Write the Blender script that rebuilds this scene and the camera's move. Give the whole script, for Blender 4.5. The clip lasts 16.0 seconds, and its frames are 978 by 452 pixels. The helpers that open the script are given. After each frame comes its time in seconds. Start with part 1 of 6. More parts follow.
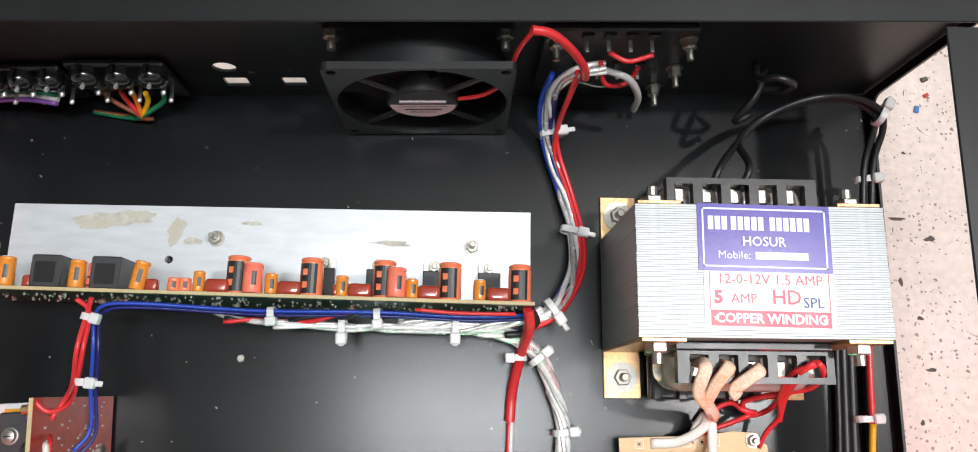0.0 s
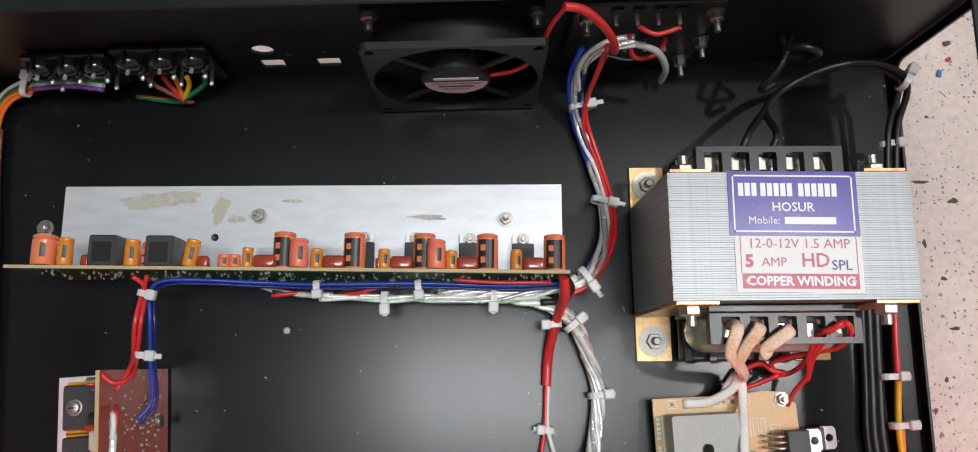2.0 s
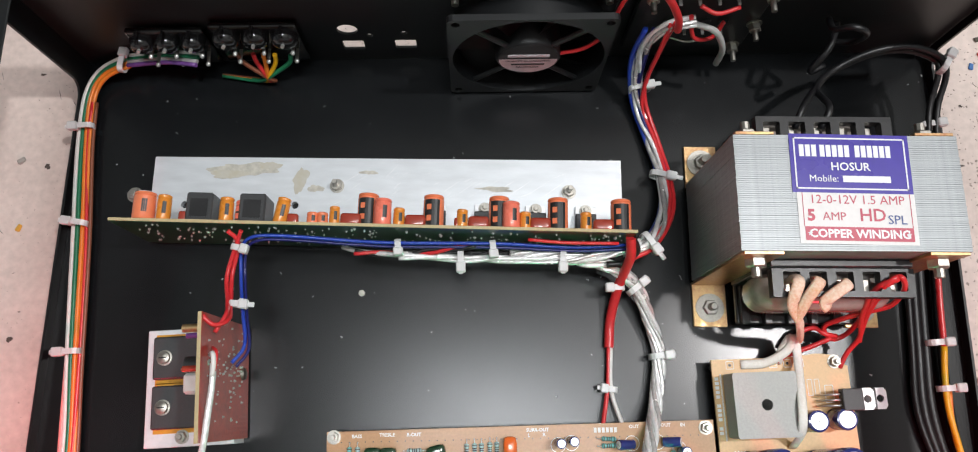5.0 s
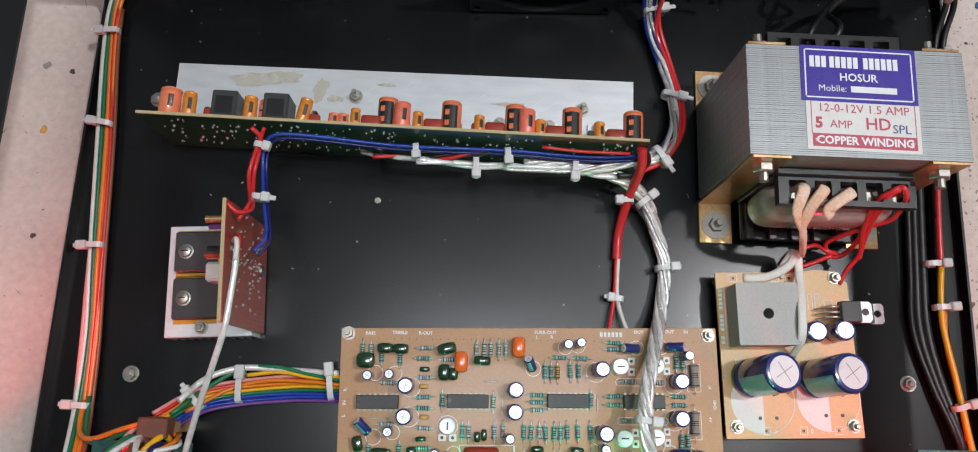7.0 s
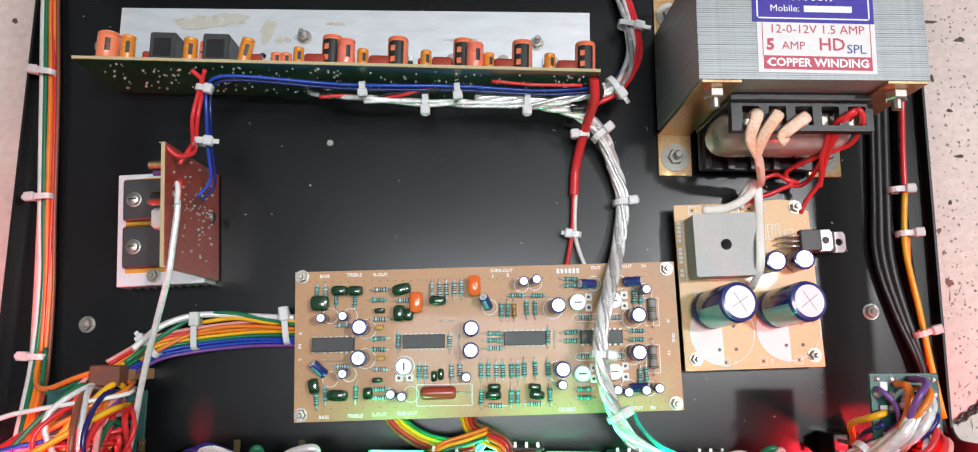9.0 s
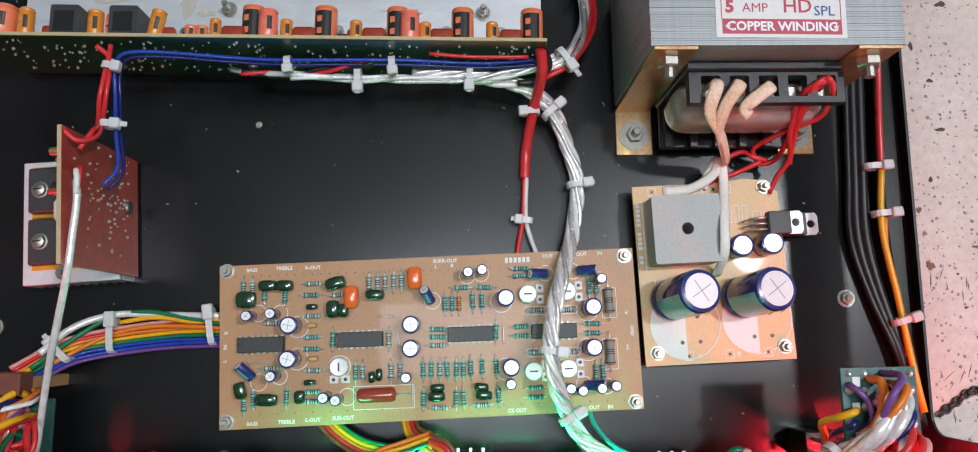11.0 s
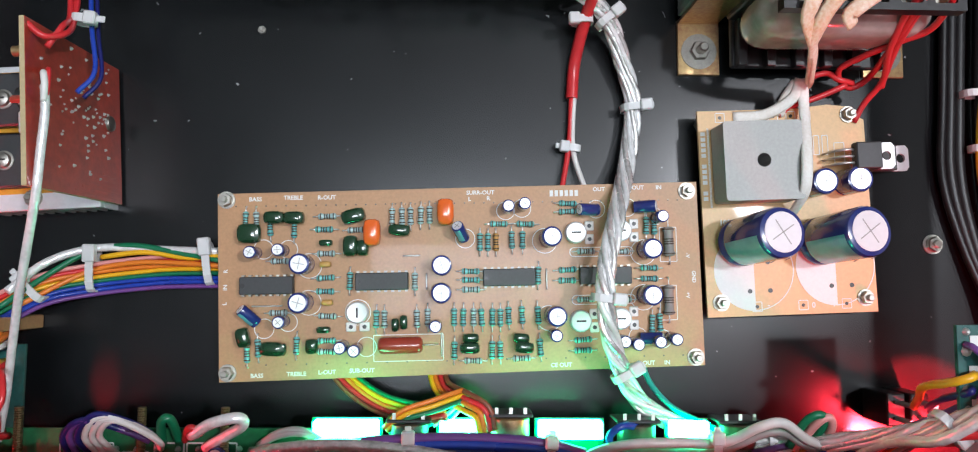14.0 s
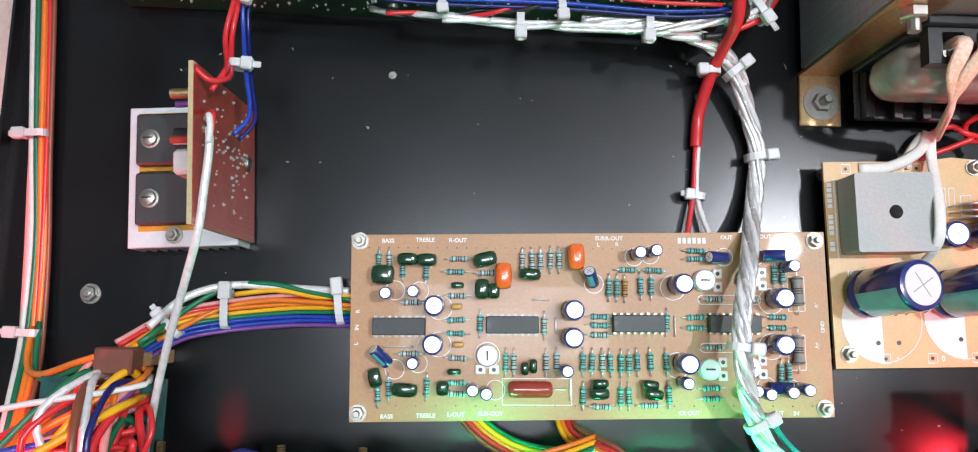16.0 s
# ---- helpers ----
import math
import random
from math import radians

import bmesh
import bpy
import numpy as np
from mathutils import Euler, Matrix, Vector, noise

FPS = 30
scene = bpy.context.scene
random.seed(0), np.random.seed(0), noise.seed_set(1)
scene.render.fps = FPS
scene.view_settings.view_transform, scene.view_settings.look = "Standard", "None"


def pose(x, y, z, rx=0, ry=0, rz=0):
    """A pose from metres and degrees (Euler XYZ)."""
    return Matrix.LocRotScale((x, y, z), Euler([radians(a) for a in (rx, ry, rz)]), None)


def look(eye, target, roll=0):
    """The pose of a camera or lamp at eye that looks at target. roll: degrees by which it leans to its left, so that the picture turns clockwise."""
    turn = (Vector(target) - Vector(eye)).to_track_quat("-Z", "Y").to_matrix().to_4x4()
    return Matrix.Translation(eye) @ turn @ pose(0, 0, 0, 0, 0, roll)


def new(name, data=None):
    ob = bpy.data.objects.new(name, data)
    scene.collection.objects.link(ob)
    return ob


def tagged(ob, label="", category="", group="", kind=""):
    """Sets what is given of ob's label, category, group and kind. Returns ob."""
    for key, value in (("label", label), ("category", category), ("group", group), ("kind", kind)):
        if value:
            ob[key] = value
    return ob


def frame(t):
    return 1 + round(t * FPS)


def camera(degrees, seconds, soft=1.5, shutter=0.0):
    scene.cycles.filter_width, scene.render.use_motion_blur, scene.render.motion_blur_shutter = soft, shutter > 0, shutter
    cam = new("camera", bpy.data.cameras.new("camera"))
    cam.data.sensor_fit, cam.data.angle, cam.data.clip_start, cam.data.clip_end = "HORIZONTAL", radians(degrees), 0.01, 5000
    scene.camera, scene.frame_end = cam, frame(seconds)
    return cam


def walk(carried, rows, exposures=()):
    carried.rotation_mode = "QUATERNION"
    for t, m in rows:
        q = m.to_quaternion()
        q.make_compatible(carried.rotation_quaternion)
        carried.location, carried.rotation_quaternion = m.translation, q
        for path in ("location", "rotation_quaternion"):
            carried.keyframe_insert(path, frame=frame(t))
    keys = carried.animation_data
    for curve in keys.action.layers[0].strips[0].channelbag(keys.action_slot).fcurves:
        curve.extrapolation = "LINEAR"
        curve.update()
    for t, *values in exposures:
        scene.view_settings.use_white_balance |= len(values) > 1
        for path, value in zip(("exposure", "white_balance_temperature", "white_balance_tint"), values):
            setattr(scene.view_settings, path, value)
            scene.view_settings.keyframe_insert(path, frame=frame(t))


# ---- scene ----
cam = camera(65.2, 16.0, 1.1)
PATH = [
    (0, (0.022, 0.071, 0.358), (0.084, 0.495, -1.595), 9.5),
    (0.5, (0.02, 0.078, 0.351), (0.071, 0.484, -1.607), 8.2),
    (1, (0.019, 0.083, 0.351), (0.061, 0.466, -1.611), 6.8),
    (1.5, (0.02, 0.082, 0.353), (0.046, 0.443, -1.614), 4.3),
    (2, (0.012, 0.068, 0.369), (0.041, 0.424, -1.599), 4.6),
    (2.5, (0.007, 0.055, 0.384), (0.02, 0.418, -1.583), 1.9),
    (3, (-0.002, 0.044, 0.392), (0.023, 0.446, -1.567), 3.4),
    (5.3, (-0.022, 0.022, 0.382), (0.007, 0.495, -1.562), 4.6),
    (5.5, (-0.023, 0.018, 0.383), (0.013, 0.487, -1.561), 5.8),
    (6, (-0.028, 0.009, 0.384), (0.007, 0.475, -1.561), 6.4),
    (6.5, (-0.028, -0.003, 0.384), (0.007, 0.458, -1.562), 6.8),
    (7, (-0.028, -0.013, 0.384), (0.007, 0.425, -1.567), 7.0),
    (7.5, (-0.025, -0.019, 0.383), (0.009, 0.37, -1.579), 7.0),
    (8, (-0.018, -0.022, 0.384), (0.015, 0.338, -1.583), 6.4),
    (8.5, (-0.013, -0.023, 0.382), (0.015, 0.306, -1.59), 5.5),
    (9, (-0.003, -0.019, 0.377), (0.023, 0.303, -1.597), 5.3),
    (9.5, (0.008, -0.015, 0.371), (0.045, 0.283, -1.606), 7.8),
    (9.7, (0.011, -0.016, 0.369), (0.049, 0.279, -1.609), 8.0),
    (11.8, (0.02, -0.011, 0.332), (0.078, 0.269, -1.648), 10.9),
    (12, (0.018, -0.009, 0.328), (0.079, 0.252, -1.654), 12.3),
    (12.5, (0.019, -0.014, 0.316), (0.082, 0.167, -1.675), 18.4),
    (13, (0.016, -0.016, 0.309), (0.085, 0.134, -1.685), 24.0),
    (13.5, (0.006, -0.017, 0.304), (0.084, 0.128, -1.689), 27.7),
    (14, (0.0, -0.014, 0.301), (0.079, 0.126, -1.692), 30.1),
    (14.5, (-0.002, -0.012, 0.299), (0.082, 0.135, -1.694), 30.7),
    (15, (-0.009, -0.011, 0.297), (0.077, 0.139, -1.695), 31.5),
    (15.5, (-0.023, -0.011, 0.298), (0.057, 0.156, -1.693), 27.7),
    (16, (-0.042, -0.013, 0.303), (-0.014, 0.227, -1.682), 8.6),
]
# the phone brightens and darkens its picture on the way: seconds, stops
STOPS = [(0, 0.58), (0.5, 0.38), (1, 0.18), (1.5, 0.09), (2, 0.01), (2.5, 0.1), (3, 0.15), (5.5, 0.25), (6, 0.15), (7, -0.08), (8.5, 0.0), (9, 0.33), (9.5, 0.5),
         (12, -0.4), (12.5, -0.45), (13, -0.4), (13.5, -0.18), (14, 0.2), (14.5, 0.3), (15, 0.3), (15.5, 0.4), (16, 0.45)]
walk(cam, [(t, look(eye, target, roll)) for t, eye, target, roll in PATH],
     [(t, s, 6500 if t < 6 else 6350 if t < 11 else 6000, 10) for t, s in STOPS])

# ---- world and light ----
world = bpy.data.worlds.new("room_air")
world.use_nodes = True
world.node_tree.nodes["Background"].inputs[0].default_value = (0.9, 0.95, 1.0, 1)
world.node_tree.nodes["Background"].inputs[1].default_value = 0.02
scene.world = world


def lamp(name, kind, energy, m, size=0.1, size_y=None, colour=(1, 1, 1)):
    data = bpy.data.lights.new(name, kind)
    data.energy, data.color = energy, colour
    if kind == "AREA":
        data.shape, data.size, data.size_y = "RECTANGLE", size, size_y or size
    else:
        data.shadow_soft_size = size
    ob = new(name, data)
    ob.matrix_world = m
    return ob


lamp("ceiling_tube_lamp", "AREA", 17.0, look((0.06, -0.02, 2.30), (0.06, -0.02, 0)), 0.70, 0.24, (0.93, 0.97, 1.0))
lamp("workbench_bulb", "POINT", 56.0, pose(0.78, 0.20, 1.75), 0.035, None, (1.0, 0.98, 0.975))
# added spots for unseen red sources, cones fitted to red patches on the pan
for energy, eye, target, cone in ((5.5, (0.186, -0.0840, 0.050), (0.184, -0.0750, 0.0), 60), (0.7, (-0.134, -0.0880, 0.020), (-0.134, -0.0560, 0.0), 16)):
    beam = lamp("red_patch_spot", "SPOT", energy, look(eye, target), 0.002, None, (1.0, 0.02, 0.03))
    beam.data.spot_size, beam.data.spot_blend = radians(cone), 0.15
# fill lamp added to redden the switch-board wires; no indicator stands here
lamp("red_wire_glow", "POINT", 0.30, pose(0.188, -0.074, 0.072), 0.004, None, (1.0, 0.03, 0.05))
# glow of the left red LED on the selector wires
lamp("red_wire_glow", "POINT", 1.1, pose(-0.203, -0.082, 0.060), 0.004, None, (1.0, 0.03, 0.06))


# ---- materials ----
def material(name, colour, rough=0.5, metal=0.0, vary=0.25, grain=300.0, stain=25.0, bump=0.1, spec=0.5, per=0.0,
             second=None, clear=0.0, trans=0.0, glow=None, stretch=(1, 1, 1)):
    """A surface with colour variation at two scales, a fine relief and an uneven gloss."""
    m = bpy.data.materials.new(name)
    m.use_nodes = True
    nt = m.node_tree
    n, l = nt.nodes, nt.links
    b = n["Principled BSDF"]
    co = n.new("ShaderNodeTexCoord")
    mp = n.new("ShaderNodeMapping")
    mp.inputs["Scale"].default_value = stretch
    l.new(co.outputs["Object"], mp.inputs[0])
    fine, wide = n.new("ShaderNodeTexNoise"), n.new("ShaderNodeTexNoise")
    for t, s in ((fine, grain), (wide, stain)):
        t.inputs["Scale"].default_value = s
        t.inputs["Detail"].default_value = 4
        l.new(mp.outputs[0], t.inputs["Vector"])
    add = n.new("ShaderNodeMath")
    add.operation = "ADD"
    l.new(fine.outputs[0], add.inputs[0])
    l.new(wide.outputs[0], add.inputs[1])
    src = add.outputs[0]
    if per:
        info = n.new("ShaderNodeObjectInfo")
        ma = n.new("ShaderNodeMath")
        ma.operation = "MULTIPLY_ADD"
        ma.inputs[1].default_value = per
        l.new(info.outputs["Random"], ma.inputs[0])
        l.new(src, ma.inputs[2])
        src = ma.outputs[0]
    ramp = n.new("ShaderNodeMapRange")
    ramp.inputs[1].default_value, ramp.inputs[2].default_value = 0.6, 1.4 + per
    l.new(src, ramp.inputs[0])
    mix = n.new("ShaderNodeMix")
    mix.data_type = "RGBA"
    dark = second or tuple(c * (1 - vary) for c in colour)
    light = tuple(min(1, c * (1 + vary * 0.5)) for c in colour)
    mix.inputs[6].default_value, mix.inputs[7].default_value = (*dark, 1), (*light, 1)
    l.new(ramp.outputs[0], mix.inputs[0])
    l.new(mix.outputs[2], b.inputs["Base Color"])
    rr = n.new("ShaderNodeMapRange")
    rr.inputs[3].default_value, rr.inputs[4].default_value = max(0.03, rough * 0.8), min(1, rough * 1.2)
    l.new(wide.outputs[0], rr.inputs[0])
    l.new(rr.outputs[0], b.inputs["Roughness"])
    b.inputs["Metallic"].default_value = metal
    b.inputs["Specular IOR Level"].default_value = spec
    b.inputs["Coat Weight"].default_value = clear
    b.inputs["Transmission Weight"].default_value = trans
    if bump:
        bp = n.new("ShaderNodeBump")
        bp.inputs["Strength"].default_value = bump
        bp.inputs["Distance"].default_value = 0.0004
        l.new(fine.outputs[0], bp.inputs["Height"])
        l.new(bp.outputs[0], b.inputs["Normal"])
    if glow:
        b.inputs["Emission Color"].default_value = (*glow[:3], 1)
        b.inputs["Emission Strength"].default_value = glow[3]
    return m


def speckle(m, scale, size, colour, amount=1.0, clump=6.0, thin=None):
    """Scattered specks with a shape of their own over the base colour of m: dust, pits, crumbs."""
    nt = m.node_tree
    n, l = nt.nodes, nt.links
    b = n["Principled BSDF"]
    base = b.inputs["Base Color"].links[0].from_socket
    co = n.new("ShaderNodeTexCoord")
    wob = n.new("ShaderNodeTexNoise")
    wob.inputs["Scale"].default_value = scale * 2.5
    l.new(co.outputs["Object"], wob.inputs["Vector"])
    push = n.new("ShaderNodeVectorMath")
    push.operation = "MULTIPLY_ADD"
    push.inputs[1].default_value = (0.6 / scale,) * 3
    l.new(wob.outputs["Color"], push.inputs[0])
    l.new(co.outputs["Object"], push.inputs[2])
    v = n.new("ShaderNodeTexVoronoi")
    v.inputs["Scale"].default_value = scale
    l.new(push.outputs[0], v.inputs["Vector"])
    sep = n.new("ShaderNodeSeparateColor")
    l.new(v.outputs["Color"], sep.inputs[0])
    cl = n.new("ShaderNodeTexNoise")
    cl.inputs["Scale"].default_value = clump
    l.new(co.outputs["Object"], cl.inputs["Vector"])
    lim = n.new("ShaderNodeMath")
    lim.operation = "MULTIPLY"
    l.new(sep.outputs[0], lim.inputs[0])
    l.new(cl.outputs[0], lim.inputs[1])
    lim2 = n.new("ShaderNodeMath")
    lim2.operation = "MULTIPLY"
    lim2.inputs[1].default_value = size
    l.new(lim.outputs[0], lim2.inputs[0])
    less = n.new("ShaderNodeMath")
    less.operation = "LESS_THAN"
    l.new(v.outputs["Distance"], less.inputs[0])
    l.new(lim2.outputs[0], less.inputs[1])
    am = n.new("ShaderNodeMath")
    am.operation = "MULTIPLY"
    am.inputs[1].default_value = amount
    l.new(less.outputs[0], am.inputs[0])
    if thin:
        # fewer specks towards one side of the thing
        xyz, run, less_so = n.new("ShaderNodeSeparateXYZ"), n.new("ShaderNodeMapRange"), n.new("ShaderNodeMath")
        l.new(co.outputs["Object"], xyz.inputs[0])
        run.inputs[1].default_value, run.inputs[2].default_value, run.inputs[3].default_value = thin
        l.new(xyz.outputs[0], run.inputs[0])
        less_so.operation = "MULTIPLY"
        l.new(lim.outputs[0], less_so.inputs[0])
        l.new(run.outputs[0], less_so.inputs[1])
        l.new(less_so.outputs[0], lim2.inputs[0])
    mix = n.new("ShaderNodeMix")
    mix.data_type = "RGBA"
    mix.inputs[7].default_value = (*colour, 1)
    l.new(am.outputs[0], mix.inputs[0])
    l.new(base, mix.inputs[6])
    l.new(mix.outputs[2], b.inputs["Base Color"])
    return m


BLACK_PAINT = speckle(speckle(material("black_powder_coat", (0.0065, 0.0075, 0.0085), 0.25, 0, 0.45, 900, 14, 0.05, 0.40), 130, 0.13, (0.35, 0.36, 0.36), 0.8, 9), 45, 0.05, (0.5, 0.5, 0.5), 0.7, 5)
BLACK_STEEL = material("black_painted_steel", (0.0060, 0.0070, 0.0078), 0.40, 0, 0.3, 700, 15, 0.06)
TABLE = material("worn_pink_laminate", (0.63, 0.53, 0.48), 0.5, 0, 0.22, 260, 22, 0.2)
TABLE = speckle(TABLE, 420, 0.62, (0.13, 0.09, 0.07), 0.75, 34, (-0.2, 0.2, 0.30))
TABLE = speckle(TABLE, 170, 0.30, (0.12, 0.09, 0.07), 0.85, 20, (-0.2, 0.2, 0.45))
TABLE = speckle(TABLE, 55, 0.34, (0.40, 0.34, 0.31), 0.45, 12, (-0.2, 0.2, 0.4))
GRIME = material("dark_table_grime", (0.075, 0.055, 0.045), 0.7, 0, 0.4, 700, 120, 0.3)
WALL_PAINT = material("room_wall_paint", (0.55, 0.56, 0.55), 0.8, 0, 0.06, 60, 2, 0.05)
ALU = material("scratched_aluminium", (0.66, 0.69, 0.72), 0.42, 0.40, 0.18, 260, 18, 0.20, stretch=(0.25, 1, 1))
ALU_FIN = material("milled_aluminium", (0.72, 0.73, 0.75), 0.45, 0.45, 0.12, 500, 40, 0.1)
PCB_TAN = material("tan_phenolic_board", (0.465, 0.256, 0.122), 0.46, 0, 0.20, 900, 22, 0.06, clear=0.08)
PCB_TAN2 = material("yellow_phenolic_board", (0.68, 0.42, 0.19), 0.42, 0, 0.16, 900, 26, 0.06, clear=0.1)
PCB_EDGE = material("board_cut_edge", (0.50, 0.40, 0.22), 0.6, 0, 0.2, 900, 80, 0.1)
PCB_GREEN = material("dark_green_solder_mask", (0.015, 0.075, 0.03), 0.30, 0, 0.5, 500, 110, 0.1, clear=0.3)
PCB_RED = material("red_brown_solder_mask", (0.42, 0.050, 0.030), 0.30, 0, 0.35, 500, 130, 0.1, clear=0.3)
PCB_TEAL = material("teal_green_solder_mask", (0.02, 0.10, 0.09), 0.3, 0, 0.5, 500, 200, 0.1, clear=0.3)
SILK = material("white_silkscreen", (0.80, 0.80, 0.78), 0.6, 0, 0.08, 900, 100, 0.0)
SOLDER = material("solder", (0.66, 0.66, 0.64), 0.34, 0.7, 0.2, 800, 200, 0.1)
NICKEL = material("nickel_plated_steel", (0.42, 0.40, 0.36), 0.42, 1.0, 0.25, 900, 150, 0.15)
BRASS = material("yellow_passivated_steel", (0.60, 0.46, 0.22), 0.34, 0.9, 0.4, 600, 60, 0.15, second=(0.45, 0.20, 0.12))
LAMINATION = material("transformer_steel", (0.35, 0.37, 0.38), 0.46, 0.6, 0.25, 500, 30, 0.15, per=0.25)
DARK_VARNISH = material("dark_varnished_steel", (0.045, 0.045, 0.048), 0.5, 0.1, 0.4, 400, 25, 0.3)
BOBBIN = material("black_bobbin_plastic", (0.014, 0.014, 0.015), 0.36, 0, 0.3, 500, 50, 0.2)
TAPE = material("glossy_coil_tape", (0.40, 0.36, 0.33), 0.18, 0, 0.4, 160, 40, 0.3, clear=0.5)
FAN_BLACK = material("satin_black_plastic", (0.008, 0.009, 0.010), 0.45, 0, 0.2, 600, 40, 0.1)
CHIP_BLACK = material("chip_epoxy", (0.035, 0.036, 0.038), 0.5, 0, 0.2, 900, 100, 0.1)
BRIDGE_GREY = material("grey_cast_case", (0.36, 0.36, 0.345), 0.5, 0.1, 0.15, 900, 60, 0.25)
CAP_NAVY = material("navy_capacitor_sleeve", (0.022, 0.032, 0.17), 0.20, 0, 0.2, 300, 60, 0.03, clear=0.5)
CAP_TEAL = material("pale_blue_sleeve_stripe", (0.13, 0.36, 0.44), 0.20, 0, 0.2, 300, 60, 0.03, clear=0.5)
CAP_TOP = material("bright_aluminium_can_top", (0.80, 0.80, 0.82), 0.38, 0.25, 0.06, 500, 90, 0.05)
CAP_ORANGE = material("orange_capacitor_sleeve", (0.82, 0.22, 0.10), 0.24, 0, 0.15, 300, 60, 0.03, clear=0.3)
CAP_AMBER = material("amber_capacitor_sleeve", (0.72, 0.25, 0.03), 0.28, 0, 0.15, 300, 60, 0.03, clear=0.3)
CAP_PINK = material("salmon_capacitor_sleeve", (0.85, 0.20, 0.13), 0.28, 0, 0.15, 300, 60, 0.03, clear=0.3)
FILM_RED = material("red_brown_dipped_film", (0.33, 0.045, 0.025), 0.2, 0, 0.2, 300, 80, 0.05, clear=0.4)
FILM_ORANGE = material("orange_dipped_film", (0.80, 0.14, 0.02), 0.22, 0, 0.12, 300, 80, 0.05, clear=0.4)
FILM_GREEN = material("dark_green_polyester_film", (0.010, 0.045, 0.018), 0.14, 0, 0.3, 300, 90, 0.05, clear=0.7)
CERAMIC = material("ochre_ceramic_disc", (0.55, 0.30, 0.08), 0.45, 0, 0.2, 500, 90, 0.1)
RES_BLUE = material("teal_metal_film_resistor", (0.20, 0.50, 0.48), 0.35, 0, 0.2, 400, 100, 0.05, per=0.4, second=(0.09, 0.36, 0.36))
RES_PALE = material("pale_blue_resistor", (0.42, 0.58, 0.58), 0.35, 0, 0.2, 400, 100, 0.05)
RES_BAND = material("resistor_colour_band", (0.10, 0.06, 0.03), 0.4, 0, 0.4, 400, 100, 0.0, per=0.8, second=(0.02, 0.02, 0.02))
RES_GREY = material("grey_power_resistor", (0.30, 0.29, 0.27), 0.5, 0, 0.2, 500, 100, 0.1)
NYLON = material("milky_nylon", (0.80, 0.80, 0.80), 0.35, 0, 0.05, 300, 100, 0.05, trans=0.25)
MARK_BLACK = material("black_marking", (0.02, 0.02, 0.02), 0.4, 0, 0.2, 400, 100, 0.0)
LABEL_BLUE = material("blue_violet_sticker", (0.055, 0.035, 0.33), 0.28, 0, 0.12, 300, 30, 0.05, clear=0.3)
LABEL_WHITE = material("off_white_sticker", (0.74, 0.71, 0.70), 0.4, 0, 0.08, 500, 45, 0.06)
LABEL_RED = material("crimson_print", (0.50, 0.055, 0.10), 0.4, 0, 0.15, 300, 60, 0.0)
INK_BLUE = material("blue_pen_ink", (0.05, 0.09, 0.28), 0.5, 0, 0.2, 300, 60, 0.0)
INK_WHITE = material("white_print", (0.82, 0.82, 0.85), 0.4, 0, 0.05, 300, 60, 0.0)
LED_GREEN = material("lit_green_light_bar", (0.6, 0.9, 0.7), 0.4, 0, 0.05, 300, 60, 0.0, glow=(0.045, 1.0, 0.38, 52.0))
LED_RED = material("lit_red_led", (0.9, 0.1, 0.1), 0.3, 0, 0.05, 300, 60, 0.0, glow=(1.0, 0.03, 0.06, 30.0))
WIRE = {}
for key, c, r in (("red", (0.62, 0.03, 0.035), 0.3), ("white", (0.72, 0.70, 0.67), 0.35), ("blue", (0.02, 0.055, 0.38), 0.28),
                  ("navy", (0.012, 0.014, 0.12), 0.3), ("green", (0.01, 0.16, 0.07), 0.35), ("orange", (0.75, 0.20, 0.02), 0.35),
                  ("yellow", (0.80, 0.42, 0.01), 0.35), ("brown", (0.22, 0.07, 0.035), 0.4), ("black", (0.009, 0.009, 0.010), 0.42),
                  ("grey", (0.38, 0.37, 0.36), 0.35), ("violet", (0.16, 0.06, 0.26), 0.35), ("pink", (0.72, 0.30, 0.28), 0.35),
                  ("teal", (0.05, 0.42, 0.36), 0.35)):
    WIRE[key] = material(key + "_pvc_insulation", c, r, 0, 0.15, 300, 50, 0.05)
PEACH_BRAID = material("peach_glass_braid_faded_white", (0.86, 0.76, 0.66), 0.55, 0, 0.1, 900, 75, 0.7, second=(0.72, 0.36, 0.18))
WHITE_BRAID = material("white_glass_braid", (0.86, 0.84, 0.81), 0.55, 0, 0.1, 900, 110, 0.6, second=(0.74, 0.68, 0.60))
DULL_BRASS = material("dull_threaded_brass", (0.30, 0.23, 0.12), 0.4, 0.9, 0.3, 600, 120, 0.2)
DULL_STEEL = material("dull_brown_steel", (0.16, 0.13, 0.10), 0.38, 0.9, 0.4, 600, 120, 0.2)
GLOSS_BLACK = material("glossy_black_moulding", (0.012, 0.012, 0.013), 0.12, 0, 0.3, 300, 60, 0.3, clear=0.6)
TINNED_WIRE = material("tinned_braid_in_clear_sleeve", (0.82, 0.81, 0.79), 0.26, 0.6, 0.40, 620, 240, 1.0, clear=1.0, second=(0.48, 0.47, 0.46))
SILVER_WIRE = material("clear_sleeved_tinned_cable", (0.95, 0.95, 0.94), 0.22, 0.28, 0.30, 560, 240, 1.0, clear=1.0, second=(0.66, 0.66, 0.65))


# ---- mesh helpers ----
MM = 0.001


